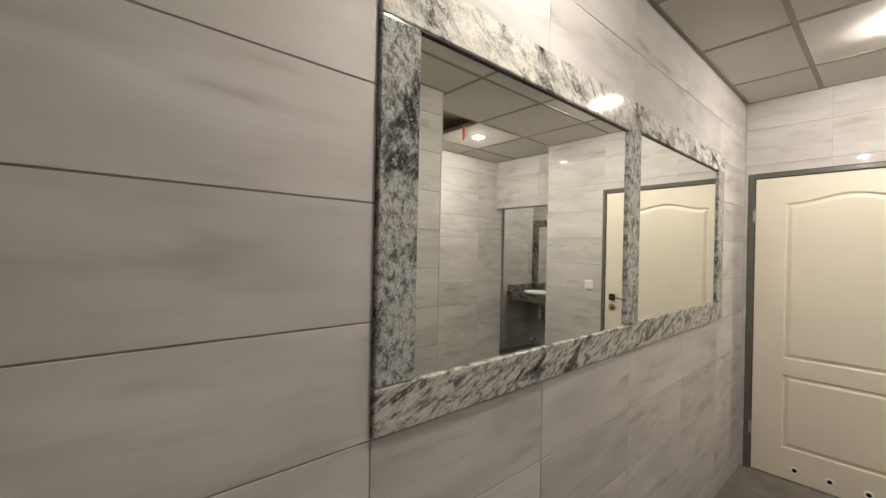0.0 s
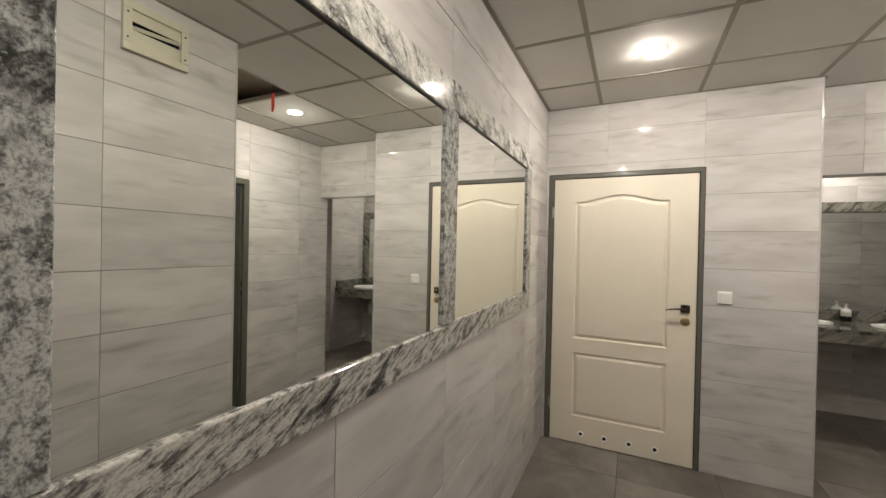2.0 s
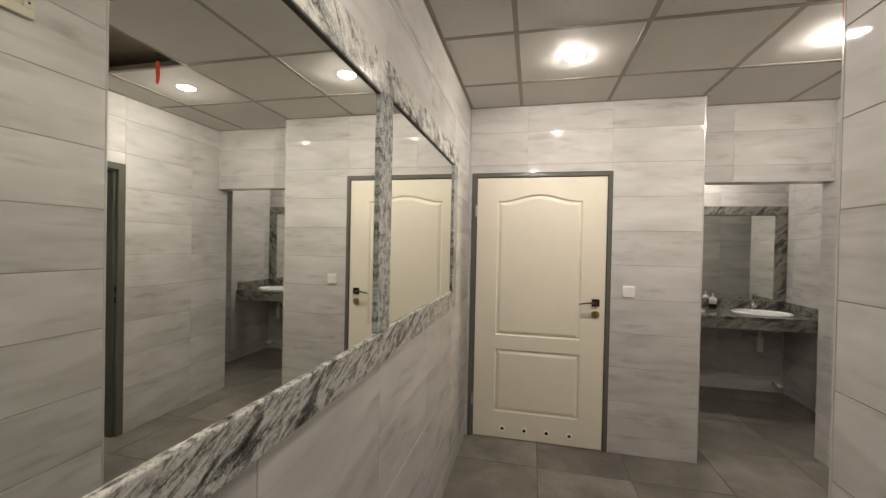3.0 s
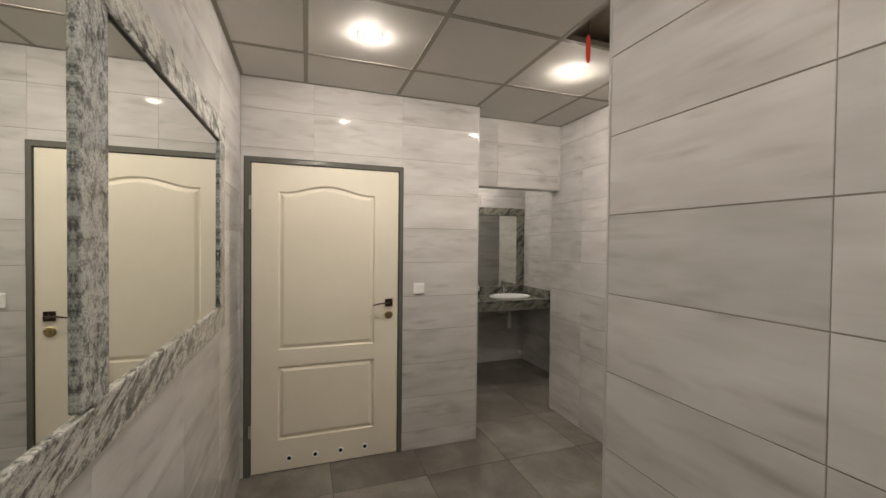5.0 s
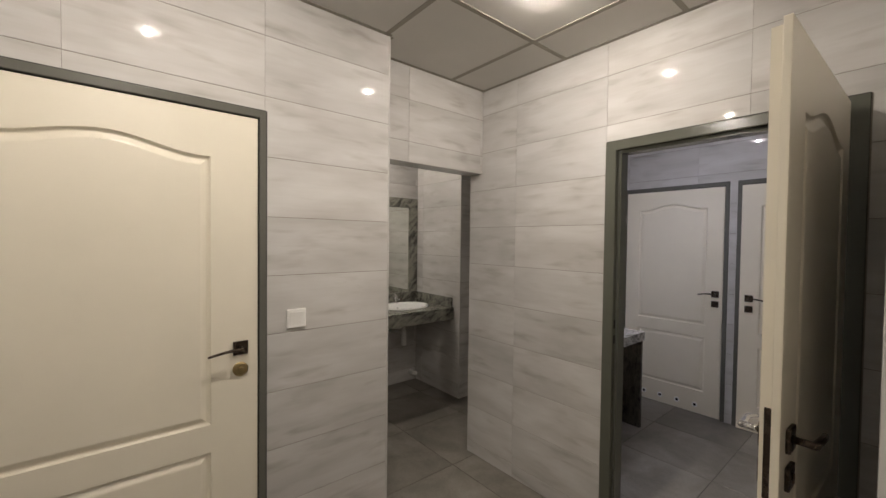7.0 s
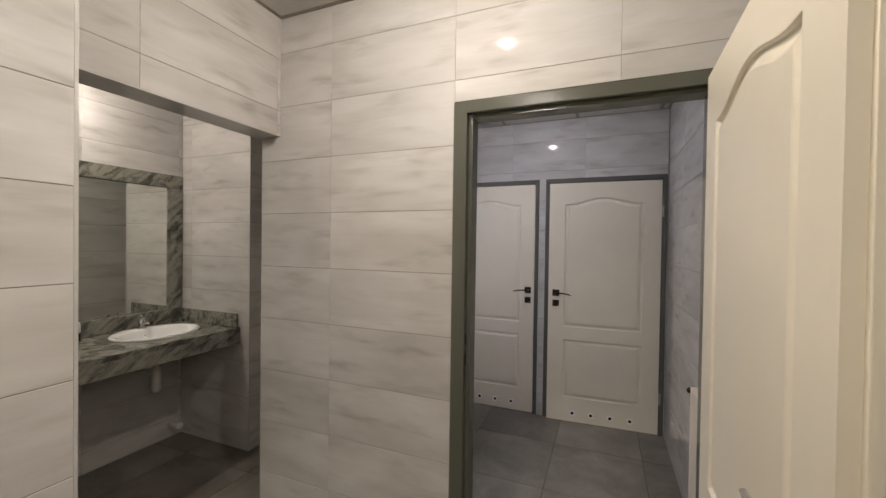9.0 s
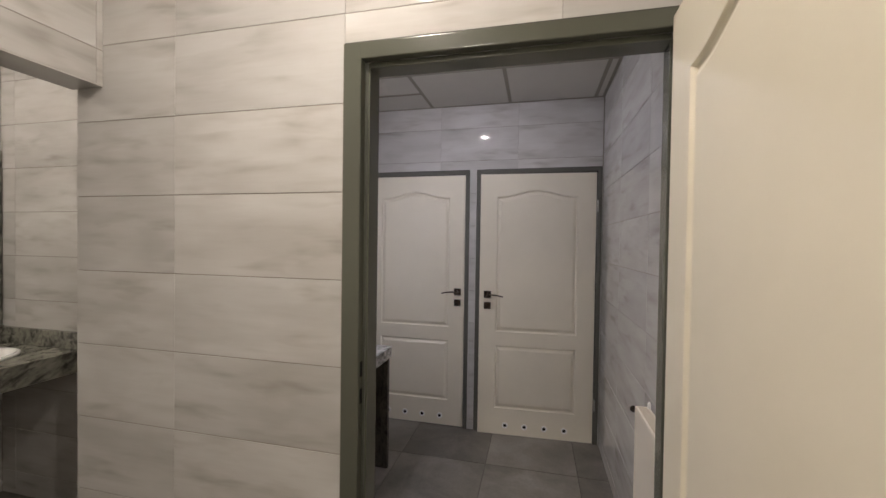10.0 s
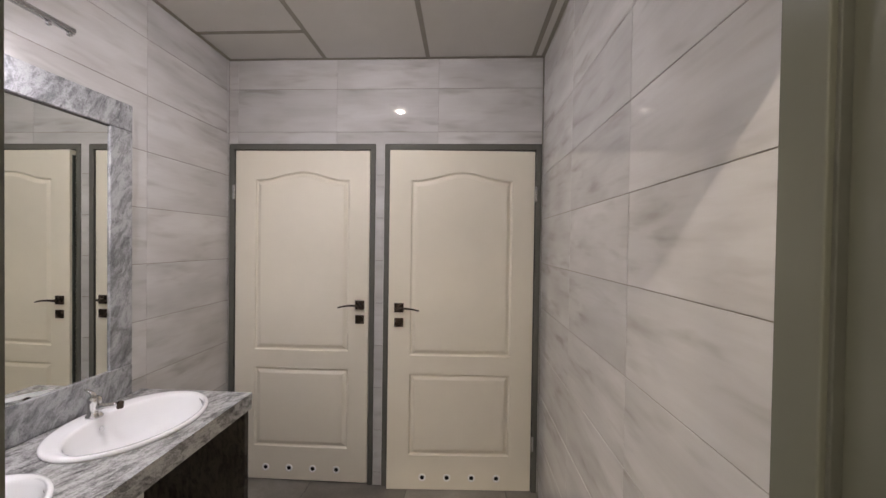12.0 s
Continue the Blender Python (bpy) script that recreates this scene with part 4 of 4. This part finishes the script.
# ---- small fixtures ----
def light_switch(m):
    d = tagged(empty("light_switch", m), "white square rocker light switch on the tiled wall", "switch")
    part("plate", box((-0.042, -0.011, -0.042), (0.042, 0.0, 0.042), 0.007, 4), WHITE, d)
    bm = bmesh.new()
    vs = [bm.verts.new(p) for p in ((-0.029, -0.0112, -0.029), (0.029, -0.0112, -0.029), (0.029, -0.0185, 0.029), (-0.029, -0.0185, 0.029),
                                    (-0.029, -0.009, -0.029), (0.029, -0.009, -0.029), (0.029, -0.009, 0.029), (-0.029, -0.009, 0.029))]
    for f in ((0, 1, 2, 3), (4, 5, 1, 0), (5, 6, 2, 1), (6, 7, 3, 2), (7, 4, 0, 3)):
        bm.faces.new([vs[i] for i in f])
    bmesh.ops.recalc_face_normals(bm, faces=bm.faces)
    part("rocker", bm, WHITE, d)


def vent_grille(m):
    """Framed vent in the top of the corridor wall; local x along the wall."""
    d = tagged(empty("vent_grille", m), "cream framed ventilation grille high on the tiled wall", "vent")
    w, h, f = 0.272, 0.214, 0.034
    part("backing", box((0.01, -0.003, 0.01), (w - 0.01, 0.0, h - 0.01)), BLACK, d)
    for a, b, c, e in ((0, w, 0, f), (0, w, h - f, h), (0, f, f, h - f), (w - f, w, f, h - f)):
        part("frame_bar", box((a, -0.022, c), (b, 0.0, e), 0.003, 2), CREAM, d)
    # two louvre boards stand almost shut, with a crooked one between them
    for z, hh, lean, turn in ((f + 0.029, 0.058, 10, 0.0), (h - f - 0.026, 0.052, -8, 0.0), (f + 0.078, 0.016, 40, 5.0)):
        bm = box((f - w / 2, -0.002, -hh / 2), (w / 2 - f, 0.002, hh / 2), 0.0008, 1)
        rot = Matrix.Rotation(radians(turn), 3, "Y") @ Matrix.Rotation(radians(lean), 3, "X")
        bmesh.ops.rotate(bm, verts=bm.verts, cent=(0, 0, 0), matrix=rot)
        bmesh.ops.translate(bm, verts=bm.verts, vec=(w / 2, -0.011, z))
        part("slat", bm, CREAM, d)
    for x in (f / 2, w - f / 2):
        for z in (h * 0.25, h * 0.75):
            bm = bmesh.new()
            add_lathe(bm, [(0.0042, -0.0215), (0.0042, -0.0230), (0.0025, -0.0240)], 10, (x, 0, z), "y")
            part("screw", bm, BRONZE, d)


def downlight(x, y, lens, label):
    d = tagged(empty("ceiling_lamp", pose(x, y, CEIL)), label, "ceiling lamp", "recessed ceiling lamps")
    bm = bmesh.new()
    add_lathe(bm, [(0.058, 0.0025), (0.0575, 0.0000), (0.053, -0.0016), (0.044, -0.0022), (0.030, -0.0022), (0.016, -0.0020)], 40, cap=False)
    bmesh.ops.recalc_face_normals(bm, faces=bm.faces)
    part("glass_ring", bm, LENS_RIM, d, "glowing frosted glass ring", smooth=True)
    bm = bmesh.new()
    add_lathe(bm, [(0.0175, -0.001), (0.0175, -0.0076), (0.0158, -0.0100), (0.0100, -0.0112), (0.002, -0.0116)], 28)
    part("bulb", bm, lens, d, "brightly lit bulb", smooth=True)
    for a in (35, 215):
        c, s = math.cos(radians(a)), math.sin(radians(a))
        bm = box((-0.002, -0.009, -0.0050), (0.002, 0.009, -0.0020), 0.0006, 1)
        o = part("clip", bm, BRASS, d, "small brass spring clip")
        o.matrix_basis = pose(0.040 * c, 0.040 * s, 0, 0, 0, a)


def mirror_lamp(m, y0, y1, glow0, glow1, lens, label):
    """A chrome bar held off the wall, with a shielded light strip on its underside. Local x points into the wall, y along it."""
    d = tagged(empty("mirror_lamp", m), label, "lamp")
    part("bar", tube([(-0.200, y0, 0), (-0.200, y1, 0)], 0.011, 16), CHROME, d, smooth=True)
    for y in (-0.18, 0.22):
        part("arm", tube([(0.0, y, 0.05), (-0.08, y, 0.055), (-0.160, y, 0.030), (-0.200, y, 0.006)], 0.006, 10), CHROME, d, smooth=True)
        bm = bmesh.new()
        add_lathe(bm, [(0.024, 0.0), (0.024, -0.006), (0.010, -0.012)], 20, (0, y, 0.05), "x")
        part("wall_plate", bm, CHROME, d)
    bm = box((-0.262, glow0 - 0.012, -0.0155), (-0.150, glow1 + 0.012, -0.0095), 0.002, 1)
    add_box(bm, (-0.262, glow0 - 0.012, -0.040), (-0.258, glow1 + 0.012, -0.0150), 0.001, 1)
    part("shade", bm, CHROME, d)
    part("diffuser", box((-0.254, glow0, -0.0225), (-0.210, glow1, -0.0160), 0.001, 1), lens, d, "glowing light strip")
    for y in (y0 + 0.012, y0 + 0.075):
        part("clip", box((-0.207, y - 0.006, -0.020), (-0.193, y + 0.006, -0.009), 0.002, 1), CHROME, d)


def radiator():
    """Panel radiator on the west wall, its pierced top seen from above."""
    d = tagged(empty("radiator", pose(WX, -2.415, 0.30)), "white steel panel radiator with a slotted top grille", "radiator")
    d.scale = (0.68, 1.0, 1.0)  # slim type, close to the wall
    L, h = 0.52, 0.555
    for x in (0.035, 0.098):
        bm = box((x, 0.004, 0.0), (x + 0.010, L, h - 0.012), 0.004, 2)
        part("panel", bm, ENAMEL, d)
    for y in (0.0, L - 0.004):
        part("side_cover", box((0.033, y, 0.006), (0.112, y + 0.006, h), 0.002, 1), ENAMEL, d)
    part("grille_core", box((0.046, 0.006, h - 0.03), (0.098, L - 0.006, h - 0.025)), BLACK, d)
    for x0, x1 in ((0.033, 0.047), (0.098, 0.112)):
        part("grille_rail", box((x0, 0.006, h - 0.008), (x1, L - 0.004, h), 0.002, 1), ENAMEL, d)
    n = 54
    for i in range(n):
        y = 0.012 + i * (L - 0.03) / (n - 1)
        part("grille_slat", box((0.046, y, h - 0.009), (0.099, y + 0.0030, h - 0.003), 0.0006, 1), ENAMEL, d)
    bm = tube([(0.072, 0.002, h - 0.030), (0.072, -0.020, h - 0.030), (0.080, -0.036, h - 0.030), (0.096, -0.042, h - 0.030)], 0.010, 14)
    v = part("valve", bm, BRONZE, d, "dark radiator valve at the panel's end", smooth=True)
    bm = bmesh.new()
    add_lathe(bm, [(0.010, 0.090), (0.013, 0.093), (0.0135, 0.112), (0.010, 0.118), (0.005, 0.125)], 16, (0, -0.042, h - 0.030), "x")
    part("valve_knob", bm, BRONZE, v)
    bm = bmesh.new()
    add_lathe(bm, [(0.009, 0.0), (0.009, 0.018), (0.006, 0.024)], 12, (0.040, 0.014, h))
    part("bracket_cap", bm, WHITE, d)


def red_strip():
    bm = bmesh.new()
    rings = []
    for x, z, w in ((0.000, 0.130, 0.008), (0.003, 0.090, 0.011), (-0.003, 0.040, 0.011), (0.004, 0.004, 0.008), (0.006, -0.010, 0.003)):
        rings.append([(x - 0.001, -w, z), (x + 0.001, -w, z), (x + 0.001, w, z), (x - 0.001, w, z)])
    made = add_ring(bm, rings)
    bm.faces.new(made[0]), bm.faces.new(made[-1])
    bmesh.ops.recalc_face_normals(bm, faces=bm.faces)
    d = tagged(empty("warning_tape", pose(2.441, -0.900, 2.446, 0, 0, 150)), "short strip of red plastic tape hanging below the open ceiling panel", "tape")
    part("strip", bm, RED, d)
    part("wire", tube([(0, 0, 0.122), (0.002, 0, 0.18), (-0.01, 0.01, 0.24), (-0.02, 0.03, TOP - 2.446)], 0.0015, 6), BLACK, d, "thin dark wire")


build_walls()
build_floor()
build_ceilings()
build_doors()
build_mirrors()
build_washstands()
light_switch(pose(DX, -0.378, 1.202, 0, 0, -90))
vent_grille(pose(1.625, NY, 2.322, 0, 0, 180))
downlight(2.872, 0.108, LENS_WARM, "small round ceiling lamp by the mirror wall, lit")
downlight(2.872, -1.142, LENS_WARM, "small round ceiling lamp beside the missing panel, lit")
downlight(5.090, -1.420, LENS_ALCOVE, "small round ceiling lamp over the alcove washstand, lit")
downlight(0.985, 0.320, LENS_CORRIDOR, "small round ceiling lamp over the corridor, lit")
downlight(2.905, -2.885, LENS_COOL, "small round ceiling lamp in the inner room, lit")
mirror_lamp(pose(LX, -2.20, 2.152), -0.452, 0.31, -0.205, -0.105, LENS_BAR, "slim chrome bar lamp above the inner room's basin mirror")
radiator()
red_strip()
